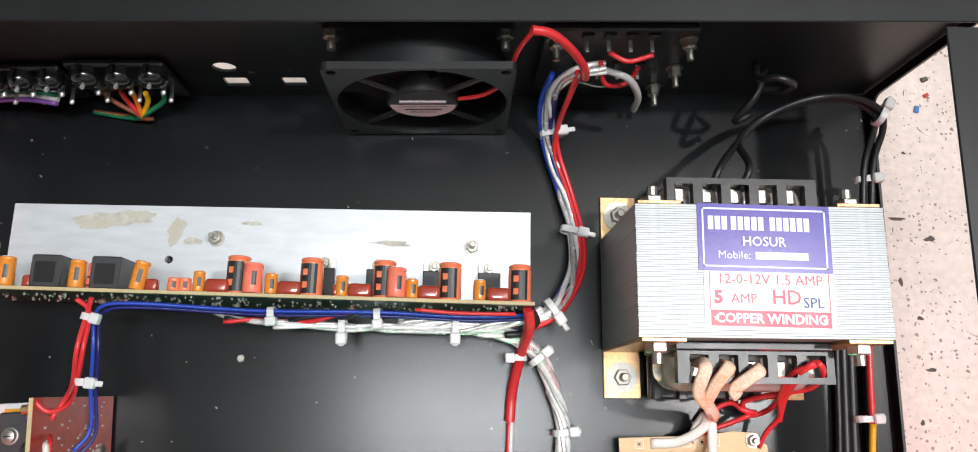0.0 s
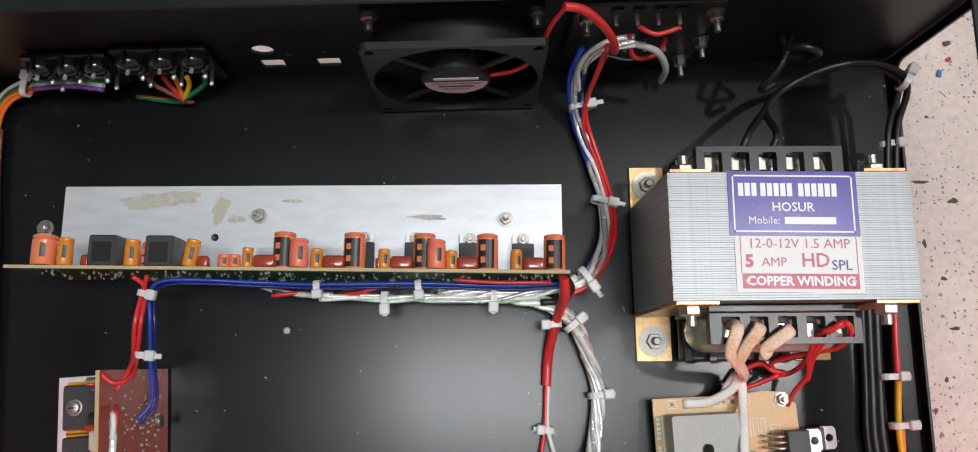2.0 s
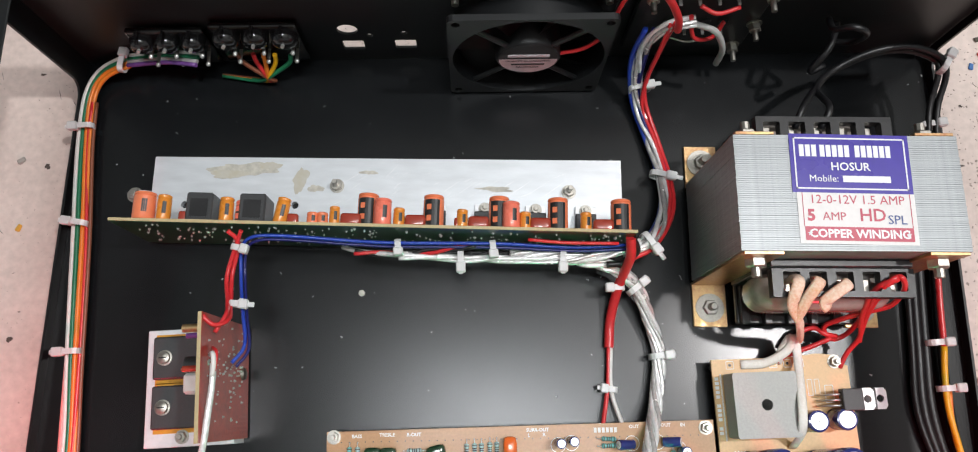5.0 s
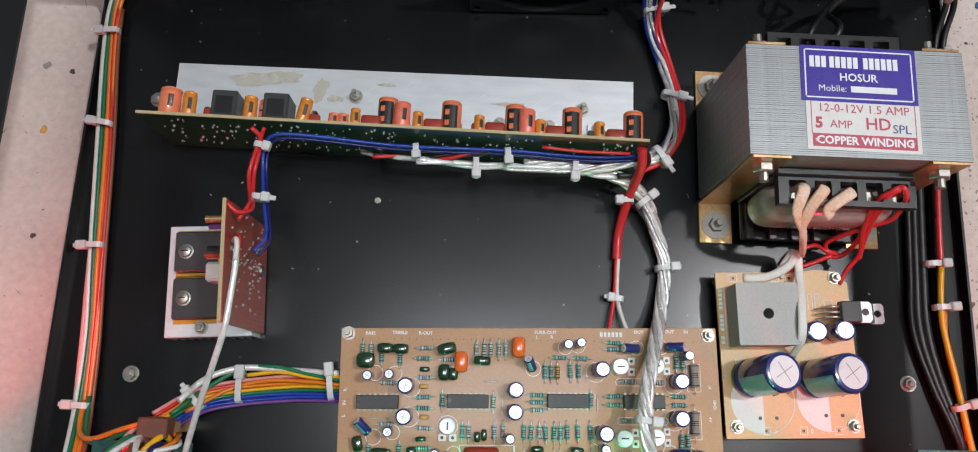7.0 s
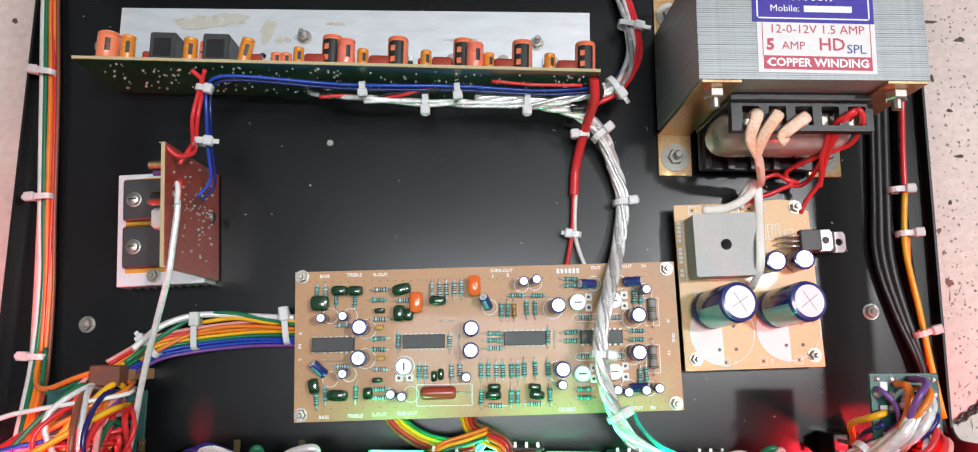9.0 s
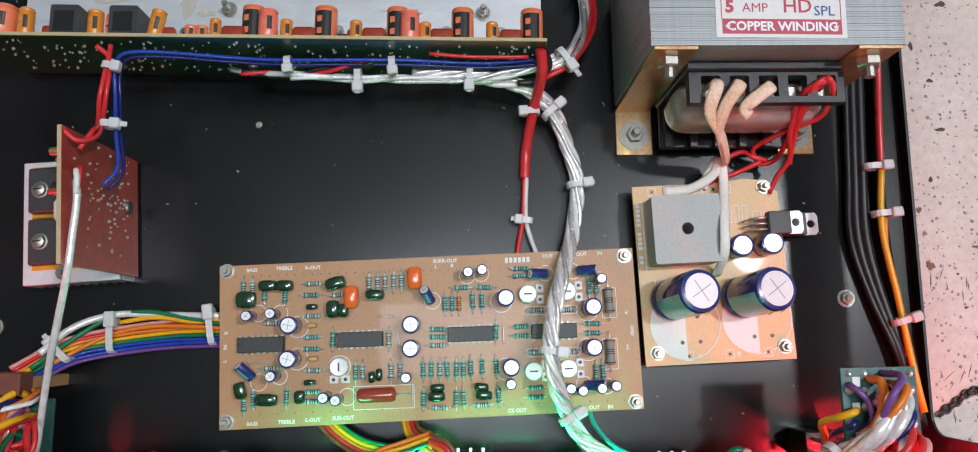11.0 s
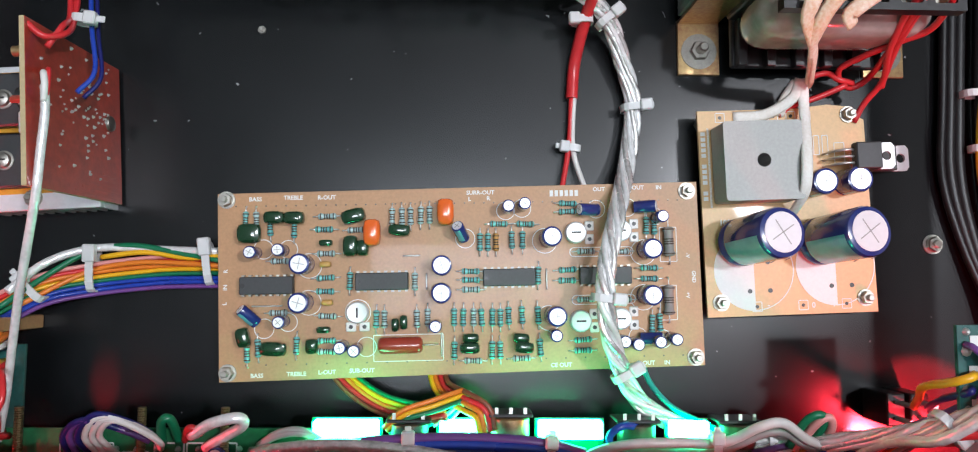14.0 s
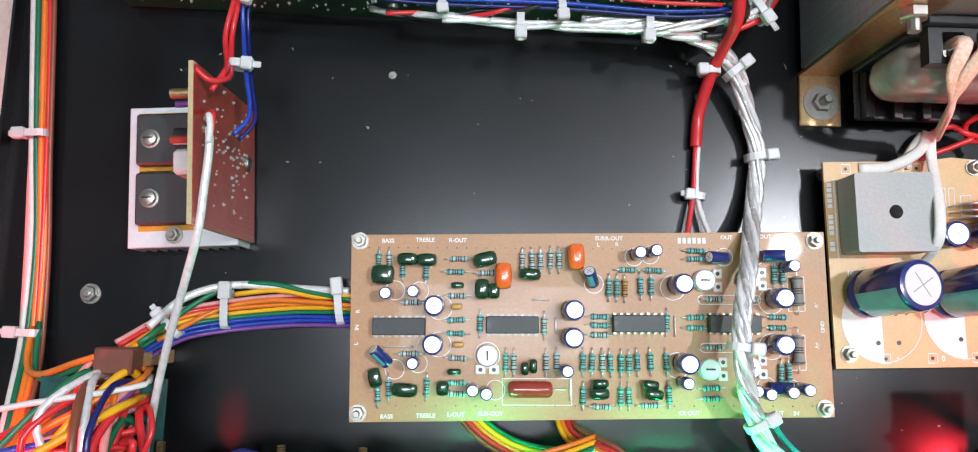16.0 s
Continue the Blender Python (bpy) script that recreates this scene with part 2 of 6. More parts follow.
def part(name, bm, mat, parent=None, label="", m=None, smooth=False):
    """Links a bmesh as one mesh object, under a thing or a part."""
    me = bpy.data.meshes.new(name)
    bmesh.ops.recalc_face_normals(bm, faces=bm.faces)
    if smooth:
        for f in bm.faces:
            f.smooth = True
    bm.to_mesh(me)
    bm.free()
    mats = mat if isinstance(mat, (list, tuple)) else [mat]
    for x in mats:
        me.materials.append(x)
    if smooth:
        me.set_sharp_from_angle(angle=radians(40))
    ob = new(name, me)
    if parent:
        ob.parent = parent
    if m is not None:
        ob.matrix_basis = m
    return tagged(ob, label)


def thing(name, m, label, category, group="", kind=""):
    ob = new(name)
    ob.empty_display_size = 0.01
    ob.matrix_basis = m
    return tagged(ob, label, category, group, kind)


def box(x0, x1, y0, y1, z0, z1, bevel=0.0, bm=None, seg=1):
    out = bm or bmesh.new()
    one = bmesh.new()
    bmesh.ops.create_cube(one, size=1, matrix=Matrix.LocRotScale(((x0 + x1) / 2, (y0 + y1) / 2, (z0 + z1) / 2), None, (x1 - x0, y1 - y0, z1 - z0)))
    if bevel:
        bmesh.ops.bevel(one, geom=one.edges[:], offset=bevel, segments=seg, affect="EDGES", profile=0.5)
    join(out, one)
    return out


def join(out, one, index=None):
    made = {}
    for v in one.verts:
        made[v] = out.verts.new(v.co)
    for f in one.faces:
        g = out.faces.new([made[v] for v in f.verts])
        g.material_index, g.smooth = f.material_index if index is None else index, f.smooth
    one.free()
    return out


def lathe(profile, seg=20, m=None, bm=None, index=0):
    """A solid of revolution about z from (radius, height) pairs."""
    out = bm or bmesh.new()
    one = bmesh.new()
    rings = []
    for r, z in profile:
        rings.append([one.verts.new((r * math.cos(2 * math.pi * i / seg), r * math.sin(2 * math.pi * i / seg), z)) for i in range(seg)])
    for a, b in zip(rings, rings[1:]):
        for i in range(seg):
            one.faces.new((a[i], a[(i + 1) % seg], b[(i + 1) % seg], b[i]))
    one.faces.new(rings[0][::-1])
    one.faces.new(rings[-1])
    if m is not None:
        one.transform(m)
    join(out, one, index)
    return out


def rod(p, q, r, seg=10, bm=None, r2=None):
    p, q = Vector(p), Vector(q)
    m = Matrix.Translation(p) @ (q - p).to_track_quat("Z", "Y").to_matrix().to_4x4()
    d = (q - p).length
    return lathe([(r, 0), (r if r2 is None else r2, d)], seg, m, bm)


def smooth_line(points, step=3):
    """A Catmull-Rom line through the points."""
    p = [Vector(a) for a in points]
    p = [p[0] * 2 - p[1]] + p + [p[-1] * 2 - p[-2]]
    out = []
    for a, b, c, d in zip(p, p[1:], p[2:], p[3:]):
        for i in range(step):
            t = i / step
            out.append(0.5 * (2 * b + (c - a) * t + (2 * a - 5 * b + 4 * c - d) * t * t + (3 * b - a - 3 * c + d) * t ** 3))
    out.append(p[-2])
    return out


def tube(points, r, seg=8, bm=None, step=5, flat=1.0, offset=None, raw=False):
    """A round wire along the points, in metres."""
    out = bm or bmesh.new()
    line = points if raw else smooth_line(points, step)
    up, rings = Vector((0, 0, 1)), []
    for i, c in enumerate(line):
        d = (line[min(i + 1, len(line) - 1)] - line[max(i - 1, 0)]).normalized()
        side = d.cross(up)
        if side.length < 0.05:
            side = d.cross(Vector((0, 1, 0)))
        side.normalize()
        top = side.cross(d)
        o = c + (side * offset[0] + top * offset[1] if offset else Vector())
        rings.append([out.verts.new(o + side * math.cos(2 * math.pi * k / seg) * r + top * math.sin(2 * math.pi * k / seg) * r * flat) for k in range(seg)])
    for a, b in zip(rings, rings[1:]):
        for k in range(seg):
            out.faces.new((a[k], a[(k + 1) % seg], b[(k + 1) % seg], b[k])).smooth = True
    out.faces.new(rings[0][::-1])
    out.faces.new(rings[-1])
    return out


def mm(*pts):
    return [Vector(p) * MM for p in pts]


def plate(outline, holes, thick):
    """A flat plate in its own xy plane with holes through it."""
    bm = bmesh.new()
    edges = []
    for loop in [outline] + holes:
        vs = [bm.verts.new((x, y, 0)) for x, y in loop]
        edges += [bm.edges.new((a, b)) for a, b in zip(vs, vs[1:] + vs[:1])]
    bmesh.ops.triangle_fill(bm, edges=edges, use_beauty=True, use_dissolve=False)
    got = bmesh.ops.extrude_face_region(bm, geom=bm.faces[:])
    bmesh.ops.translate(bm, vec=(0, 0, thick), verts=[v for v in got["geom"] if isinstance(v, bmesh.types.BMVert)])
    return bm


def rounded(x0, x1, y0, y1, r, n=5):
    pts = []
    for cx, cy, a in ((x1 - r, y1 - r, 0), (x0 + r, y1 - r, 90), (x0 + r, y0 + r, 180), (x1 - r, y0 + r, 270)):
        for i in range(n + 1):
            t = radians(a + 90 * i / n)
            pts.append((cx + r * math.cos(t), cy + r * math.sin(t)))
    return pts


def ring(cx, cy, r, n=20):
    return [(cx + r * math.cos(2 * math.pi * i / n), cy + r * math.sin(2 * math.pi * i / n)) for i in range(n)]


def words(text, size, mat, parent, m, align="CENTER", bold=0.0, stretch=1.0):
    """Raised print of the given words, as a mesh part."""
    cu = bpy.data.curves.new("print", "FONT")
    cu.body, cu.size, cu.align_x, cu.align_y, cu.offset = text, size, align, "CENTER", bold
    cu.resolution_u = 2
    ob = bpy.data.objects.new("print", cu)
    me = bpy.data.meshes.new_from_object(ob)
    bpy.data.objects.remove(ob)
    me.materials.clear()
    me.materials.append(mat)
    out = new("print", me)
    out.parent = parent
    out.matrix_basis = m @ Matrix.Diagonal((stretch, 1, 1, 1))
    return out


def bar(x0, x1, y0, y1, z, mat, parent, name="print"):
    return part(name, box(x0, x1, y0, y1, z, z + 0.00012), mat, parent)


# ---- the room that closes the place ----
def slab(name, x0, x1, y0, y1, z0, z1, mat):
    return tagged(part(name, box(x0, x1, y0, y1, z0, z1), mat), kind="structure")


slab("room_floor", -2.5, 2.5, -2.5, 2.5, -0.80, -0.76, WALL_PAINT)
slab("ceiling", -2.5, 2.5, -2.5, 2.5, 2.50, 2.54, WALL_PAINT)
slab("wall_north", -2.5, 2.5, 2.5, 2.6, -0.76, 2.50, WALL_PAINT)
slab("wall_south", -2.5, 2.5, -2.6, -2.5, -0.76, 2.50, WALL_PAINT)
slab("wall_east", 2.5, 2.6, -2.5, 2.5, -0.76, 2.50, WALL_PAINT)
slab("wall_west", -2.6, -2.5, -2.5, 2.5, -0.76, 2.50, WALL_PAINT)

table = thing("work_table", pose(0, 0, -0.012), "worn pinkish-white laminate work table with pits and dirt", "table")
part("tabletop", box(-0.62, 0.62, -0.42, 0.48, -0.028, 0.0, 0.002), TABLE, table)
for sx in (-0.56, 0.56):
    for sy in (-0.36, 0.42):
        part("leg", box(sx - 0.025, sx + 0.025, sy - 0.025, sy + 0.025, -0.748, -0.028, 0.002), BLACK_STEEL, table)

# ---- the amplifier's open steel case ----
case = thing("amplifier_case", pose(0, 0, 0), "open black powder-coated steel amplifier case with cut-out sides, cover off", "amplifier case")
XL, XR, YR, YF, HT = -0.2315, 0.2235, 0.2145, -0.0950, 0.1000
# the rear panel stands a little askew
SKEW = Matrix.Translation((0, YR, 0)) @ pose(0, 0, 0, 0, 0, 1.9) @ Matrix.Translation((0, -YR, 0))
YRL, YRR = YR + math.tan(radians(1.9)) * XL, YR + math.tan(radians(1.9)) * XR
part("bottom_pan", plate([(XL, YF), (XR, YF), (XR, YRR + 0.0012), (XL, YRL + 0.0012)], [], 0.0016), BLACK_PAINT, case, "glossy black dusty bottom pan", m=pose(0, 0, -0.0016))
# rear panel, in its own plane: x across, y up
openings = [rounded(-0.0925, -0.0815, 0.0120, 0.0215, 0.0008, 2), ring(-0.0880, 0.0330, 0.0052), ring(-0.0775, 0.0270, 0.0017, 10),
            rounded(-0.0655, -0.0545, 0.0125, 0.0215, 0.0008, 2), ring(-0.0600, 0.0290, 0.0017, 10)]
rear = plate([(XL, 0), (XR, 0), (XR, HT), (XL, HT)], openings, 0.0014)
part("rear_panel", rear, BLACK_STEEL, case, m=SKEW @ Matrix.Translation((0, YR + 0.0014, 0)) @ pose(0, 0, 0, 90))
part("rear_flange", box(XL, XR, YR - 0.0115, YR - 0.0002, HT - 0.0012, HT, 0.0004), BLACK_STEEL, case, m=SKEW)
for sx, y1, YS in ((-1, 0.192, YRL - 0.0004), (1, 0.2170, YRR - 0.0004)):
    bm = plate([(YF, 0), (YS, 0), (YS, HT), (YF, HT)], [rounded(-0.0580, y1, 0.0060, HT - 0.0060, 0.0080)], 0.0012)
    x = XL if sx < 0 else XR - 0.0012
    part("side_panel", bm, BLACK_STEEL, case, m=Matrix.Translation((x, 0, 0)) @ Matrix(((0, 0, 1, 0), (1, 0, 0, 0), (0, 1, 0, 0), (0, 0, 0, 1))))
    a, b = (XL + 0.0014, -0.2118) if sx < 0 else (0.2003, XR - 0.0014)
    part("side_flange", box(a, b, YF, YS - 0.0135, HT - 0.0012, HT, 0.0004), BLACK_STEEL, case)
part("front_panel", box(XL, XR, YF - 0.0030, YF - 0.0002, -0.0016, HT, 0.0004), BLACK_STEEL, case)
part("front_flange", box(-0.2115, 0.2000, YF, -0.0610, HT - 0.0044, HT - 0.0030, 0.0004), BLACK_STEEL, case)
for x, y in ((-0.21, -0.085), (0.205, -0.085), (-0.21, 0.195), (0.205, 0.195)):
    part("rubber_foot", lathe([(0.008, -0.012), (0.009, -0.0018)], 16, pose(x, y, 0)), BOBBIN, case)


def nut(parent, x, y, z, name="nut", r=0.0032, stub=0.003, m=None):
    """A hexagon nut on its washer, with the end of the screw standing out of it."""
    bm = lathe([(r * 1.25, 0), (r * 1.25, 0.0005)], 18)
    lathe([(r * 0.93, 0.0005), (r, 0.0009), (r, 0.0024), (r * 0.9, 0.0029)], 6, None, bm)
    lathe([(r * 0.50, 0.0029), (r * 0.50, 0.0029 + stub * 0.85), (r * 0.38, 0.0029 + stub)], 10, None, bm)
    return part(name, bm, NICKEL, parent, m=m if m is not None else pose(x, y, z, 0, 0, random.uniform(0, 60)))


for x, y in ((-0.198, 0.1335), (-0.1925, -0.0085), (0.1910, 0.0020)):
    nut(case, x, y, 0.0, stub=0.0015)
tagged(nut(case, -0.0790, 0.0840, -0.0022, name="screw_tip", r=0.0018, stub=0.001), "small scuffed screw tip in the pan")

# ---- heat-sink plate and the upright amplifier board ----
sink = thing("heatsink_plate", pose(0, 0, 0.0001), "scratched bare aluminium heat-sink plate with paste stains, bolted to the pan", "heat sink")
flat = plate([(-0.1885, 0.1100), (0.0530, 0.1100), (0.0530, 0.1550), (-0.1885, 0.1535)], [ring(-0.171, 0.128, 0.0019, 12), ring(-0.115, 0.1285, 0.0019, 12)], 0.0030)
part("plate", flat, ALU, sink)
PASTE = material("dried_thermal_paste", (0.52, 0.50, 0.44), 0.7, 0, 0.35, 500, 140, 0.4)
PASTE_DARK = material("brown_thermal_paste", (0.38, 0.35, 0.27), 0.7, 0, 0.45, 500, 160, 0.4, second=(0.50, 0.49, 0.45))


def blot(cx, cy, rx, ry, seed):
    rng = random.Random(seed)
    pts = []
    waves = [(n, rng.uniform(0, 6.28), 0.30 / n ** 0.7 * rng.uniform(0.5, 1.0)) for n in (2, 3, 5, 7, 11)]
    for i in range(60):
        a = 2 * math.pi * i / 60
        k = 0.85 + sum(h * math.sin(n * a + p) for n, p, h in waves) + 0.08 * rng.random()
        pts.append((cx + rx * k * math.cos(a), cy + ry * k * math.sin(a)))
    return plate(pts, [], 0.00012)


for cx, cy, rx, ry, seed in ((-0.141, 0.1475, 0.0175, 0.0042, 1), (-0.150, 0.1445, 0.009, 0.0030, 8), (-0.113, 0.1420, 0.0042, 0.0068, 2), (-0.105, 0.1375, 0.0042, 0.0022, 3), (-0.129, 0.1495, 0.006, 0.0022, 4),
                             (-0.012, 0.1385, 0.010, 0.0014, 5), (-0.078, 0.1465, 0.005, 0.0012, 7)):
    part("paste_smear", blot(cx, cy, rx, ry, seed), PASTE if seed % 2 else PASTE_DARK, sink, m=pose(0, 0, 0.00302 + 0.00003 * seed))
nut(sink, -0.0940, 0.1390, 0.0031, r=0.0030, stub=0.006)
nut(sink, 0.0255, 0.1375, 0.0031, r=0.0030, stub=0.006)

bm = bmesh.new()
rng = random.Random(14)
for k in range(60):
    x, y, a, ln = rng.uniform(-0.10, 0.045), rng.uniform(0.118, 0.148), radians(rng.uniform(20, 50)), rng.uniform(0.002, 0.012)
    if k > 52:
        x, y, a, ln = -0.045 + 0.009 * (k - 52), 0.139, radians(rng.uniform(30, 37)), rng.uniform(0.018, 0.028)
    w = rng.uniform(0.00005, 0.00012)
    d, q = Vector((math.cos(a), math.sin(a), 0)), Vector((-math.sin(a), math.cos(a), 0))
    c = Vector((x, y, 0.00306))
    bm.faces.new([bm.verts.new(c + d * s * ln / 2 + q * t * w) for s, t in ((-1, 0), (0, -1), (1, 0), (0, 1))])
tagged(part("scratches", bm, CAP_TOP, sink, "bright diagonal scratches"), kind="stuff")

amp = thing("amplifier_board", pose(-0.0675, 0.1075, 0.0032, 0, 0, -0.6), "upright amplifier circuit board with green solder side and orange capacitors", "circuit board")
part("board", box(-0.1190, 0.1185, -0.0006, 0.0008, 0.0, 0.0455, 0.0001), PCB_EDGE, amp, "tan board with pale cut edge")
part("solder_side", box(-0.1188, 0.1183, -0.00075, -0.0006, 0.0002, 0.0450), PCB_GREEN, amp, "dark green solder mask")
bm = bmesh.new()
rng = random.Random(5)
for i in range(230):
    x, z = rng.uniform(-0.112, 0.114), rng.uniform(0.006, 0.041)
    r = rng.uniform(0.0004, 0.0008)
    lathe([(r, 0), (r * 0.7, r * 0.7), (r * 0.25, r * 1.3)], 6, pose(x, -0.0007, z, 90), bm)
tagged(part("solder_joints", bm, SOLDER, amp, "scattered shiny solder joints", smooth=True), kind="stuff")
for i, x in enumerate((-0.070, -0.0105, 0.04)):
    part("screw_head", lathe([(0.0024, 0), (0.002, 0.0012), (0.0008, 0.0016)], 12, pose(x, -0.0007, 0.011 + 0.002 * i, 90)), NICKEL, amp, smooth=True)


def lying_can(parent, x, z, r, length, sleeve, mark=None, tilt=0.0):
    """A capacitor that stands off the upright board: sleeve, rolled rim, marked stripe and can end."""
    body = lathe([(r * 0.92, 0.0006), (r, 0.0012), (r, length - 0.0022), (r * 0.90, length - 0.0017), (r, length - 0.0011), (r * 0.95, length - 0.0003), (r * 0.8, length)], 22)
    ob = part("capacitor", body, sleeve, parent, m=pose(x, 0.0009, z, -90, 0, tilt), smooth=True)
    part("can_end", lathe([(r * 0.78, length), (r * 0.76, length + 0.0002)], 18), CAP_TOP, ob)
    if mark:
        strip = bmesh.new()
        vs = []
        for k in range(7):
            a = radians(-90 - 52 + k * 15)
            vs.append([strip.verts.new(((r + 0.00008) * math.cos(a), (r + 0.00008) * math.sin(a), h)) for h in (0.0014, length - 0.0026)])
        for a, b in zip(vs, vs[1:]):
            strip.faces.new((a[0], b[0], b[1], a[1]))
        part("stripe", strip, MARK_BLACK, ob, "black polarity stripe")
        for h in (0.30, 0.62):
            a = radians(-90 - 22)
            part("stripe_mark", box(-0.0011, 0.0011, -0.00005, 0.00005, -0.0013, 0.0013, bm=None), sleeve, ob,
                 m=Matrix.Translation(((r + 0.00016) * math.cos(a), (r + 0.00016) * math.sin(a), length * h)) @ pose(0, 0, 0, 0, 0, -22))
    else:
        for k in range(3):
            a = radians(-60 - 9 * k)
            part("print", box(-0.00035, 0.00035, -0.00005, 0.00005, -length * 0.22, length * 0.22), MARK_BLACK, ob,
                 m=Matrix.Translation(((r + 0.00008) * math.cos(a), (r + 0.00008) * math.sin(a), length * 0.5)) @ pose(0, 0, 0, 0, 0, -60 - 9 * k + 90))
    return ob


OX = 0.0675
for x in (-0.0725, -0.0420, -0.0115, 0.0160, 0.0455):
    lying_can(amp, x + OX, 0.0340, 0.0048, 0.0165, CAP_ORANGE, True)
for x, z in ((-0.0650, 0.0390), (-0.0060, 0.0390)):
    lying_can(amp, x + OX, z, 0.0040, 0.0130, CAP_PINK)
for x, r, ln, s in ((-0.1740, 0.0050, 0.0135, CAP_ORANGE), (-0.1650, 0.0032, 0.0125, CAP_AMBER), (-0.1365, 0.0032, 0.0120, CAP_AMBER),
                    (-0.0970, 0.0026, 0.0060, CAP_ORANGE), (-0.0925, 0.0026, 0.0060, CAP_ORANGE), (-0.0870, 0.0024, 0.0090, CAP_AMBER),
                    (-0.0575, 0.0026, 0.0090, CAP_AMBER), (-0.0285, 0.0026, 0.0090, CAP_AMBER), (0.0005, 0.0026, 0.0085, CAP_AMBER), (0.0285, 0.0026, 0.0090, CAP_AMBER)):
    lying_can(amp, x + OX, 0.0385, r, ln, s)
lying_can(amp, -0.1295 + OX, 0.0370, 0.0033, 0.0110, CAP_PINK, True)
lying_can(amp, -0.1120 + OX, 0.0390, 0.0031, 0.0125, CAP_AMBER, False, -9)
for x in (-0.1480, -0.1240):
    bm = box(-0.0060, 0.0060, 0.0009, 0.0145, 0.0270, 0.0420, 0.0007)
    rl = part("relay", bm, CHIP_BLACK, amp, "black relay box", m=pose(x + OX, 0, 0))
    part("relay_face", box(-0.0040, 0.0040, 0.0030, 0.0115, 0.0420, 0.0422), BOBBIN, rl)
for x in (-0.0795, -0.0500, -0.0210, 0.0075, 0.0365):
    bm = box(-0.0048, 0.0048, 0.0009, 0.0070, 0.0360, 0.0405, 0.0016, seg=3)
    part("film_capacitor", bm, FILM_RED, amp, m=pose(x + OX, 0, 0), smooth=True)
for x, w in ((-0.1560, 0.0020), (-0.1060, 0.0026), (-0.0310, 0.0012)):
    bm = box(-w, w, 0.0009, 0.0062, 0.0360, 0.0400, 0.0012, seg=3)
    part("film_capacitor", bm, FILM_RED, amp, m=pose(x + OX, 0, 0), smooth=True)
for x in (-0.0430, -0.0180, 0.0080, 0.0335):
    ic = part("power_chip", box(-0.0052, 0.0052, 0.0030, 0.0185, 0.0002, 0.0046, 0.0004), CHIP_BLACK, amp, "black flat power chip screwed to the plate", m=pose(x + OX, 0, 0))
    part("tab", box(-0.0052, 0.0052, 0.0186, 0.0228, 0.0002, 0.0015, 0.0002), ALU_FIN, ic)
    nut(ic, 0, 0.0205, 0.0016, name="tab_screw", r=0.0026, stub=0.0012)


# ---- small module: finned heat sink, two power transistors, upright red board ----
mod = thing("driver_module", pose(-0.1515, 0.0370, 0.0001, 0, 0, 3.8), "finned heat sink with two black transistors and upright red board", "amplifier module")
bm = box(-0.0235, 0.0178, -0.0270, 0.0270, 0.0115, 0.0150, 0.0003)
fins = part("heatsink_base", bm, ALU_FIN, mod)
for i in range(11):
    x = -0.0230 + 0.0403 * i / 10
    part("fin", box(x - 0.0005, x + 0.0005, -0.0270, 0.0270, 0.0, 0.0115), ALU_FIN, fins)
MICA = material("amber_insulating_film", (0.62, 0.30, 0.03), 0.3, 0, 0.2, 300, 80, 0.05)
for y in (0.0135, -0.0090):
    tr = part("power_transistor", box(-0.0190, 0.0030, y - 0.0098, y + 0.0098, 0.0153, 0.0200, 0.0007), CHIP_BLACK, mod)
    part("insulator", box(-0.0195, 0.0010, y - 0.0118, y + 0.0112, 0.0150, 0.0152), MICA, tr)
    bm = lathe([(0.0036, 0.0201), (0.0036, 0.0206), (0.0029, 0.0207), (0.0027, 0.0222), (0.0012, 0.0228)], 18, pose(-0.0135, y, 0))
    sc = part("screw", bm, NICKEL, tr, smooth=True)
    part("screw_slot", box(-0.0152, -0.0118, y - 0.0003, y + 0.0003, 0.0226, 0.0229), MARK_BLACK, sc)
nut(mod, -0.0060, -0.0225, 0.0151, r=0.0026, stub=0.0015)
red = part("upright_board", box(-0.0008, 0.0008, -0.0265, 0.0265, -0.0105, 0.0520, 0.0001), PCB_EDGE, mod, "pale-edged red circuit board", m=pose(0.0189, 0.0015, 0.0122, 0, -1.6, 0))
part("solder_mask", box(0.0008, 0.00095, -0.0264, 0.0264, -0.0103, 0.0518), PCB_RED, red)
bm = bmesh.new()
rng = random.Random(9)
for i in range(84):
    y, z = rng.gauss(0.004, 0.010) if i % 3 else rng.uniform(-0.022, 0.024), rng.uniform(-0.002, 0.044)
    y = max(-0.023, min(0.024, y))
    r = rng.uniform(0.0004, 0.0008)
    lathe([(r, 0), (r * 0.7, r * 0.7), (r * 0.25, r * 1.3)], 6, pose(0.0009, y, z, 0, 90), bm)
tagged(part("solder_joints", bm, SOLDER, red, smooth=True), kind="stuff")
for k in range(5):
    part("track", box(0.00095, 0.00105, -0.0250 + 0.002 * k, -0.0242 + 0.002 * k, -0.008, 0.024 - 0.005 * k), material("light_red_track", (0.40, 0.05, 0.03), 0.3, 0, 0.2, 300, 90, 0.05), red)
part("edge_screw", lathe([(0.0030, 0), (0.0028, 0.0012), (0.0012, 0.0020)], 14, pose(0.0010, 0.0032, -0.0012, 0, 90)), NICKEL, red, smooth=True)
part("jumper_plug", box(-0.0150, -0.0010, -0.0060, 0.0030, 0.020, 0.030, 0.0012), WIRE["white"], red, "white plug")
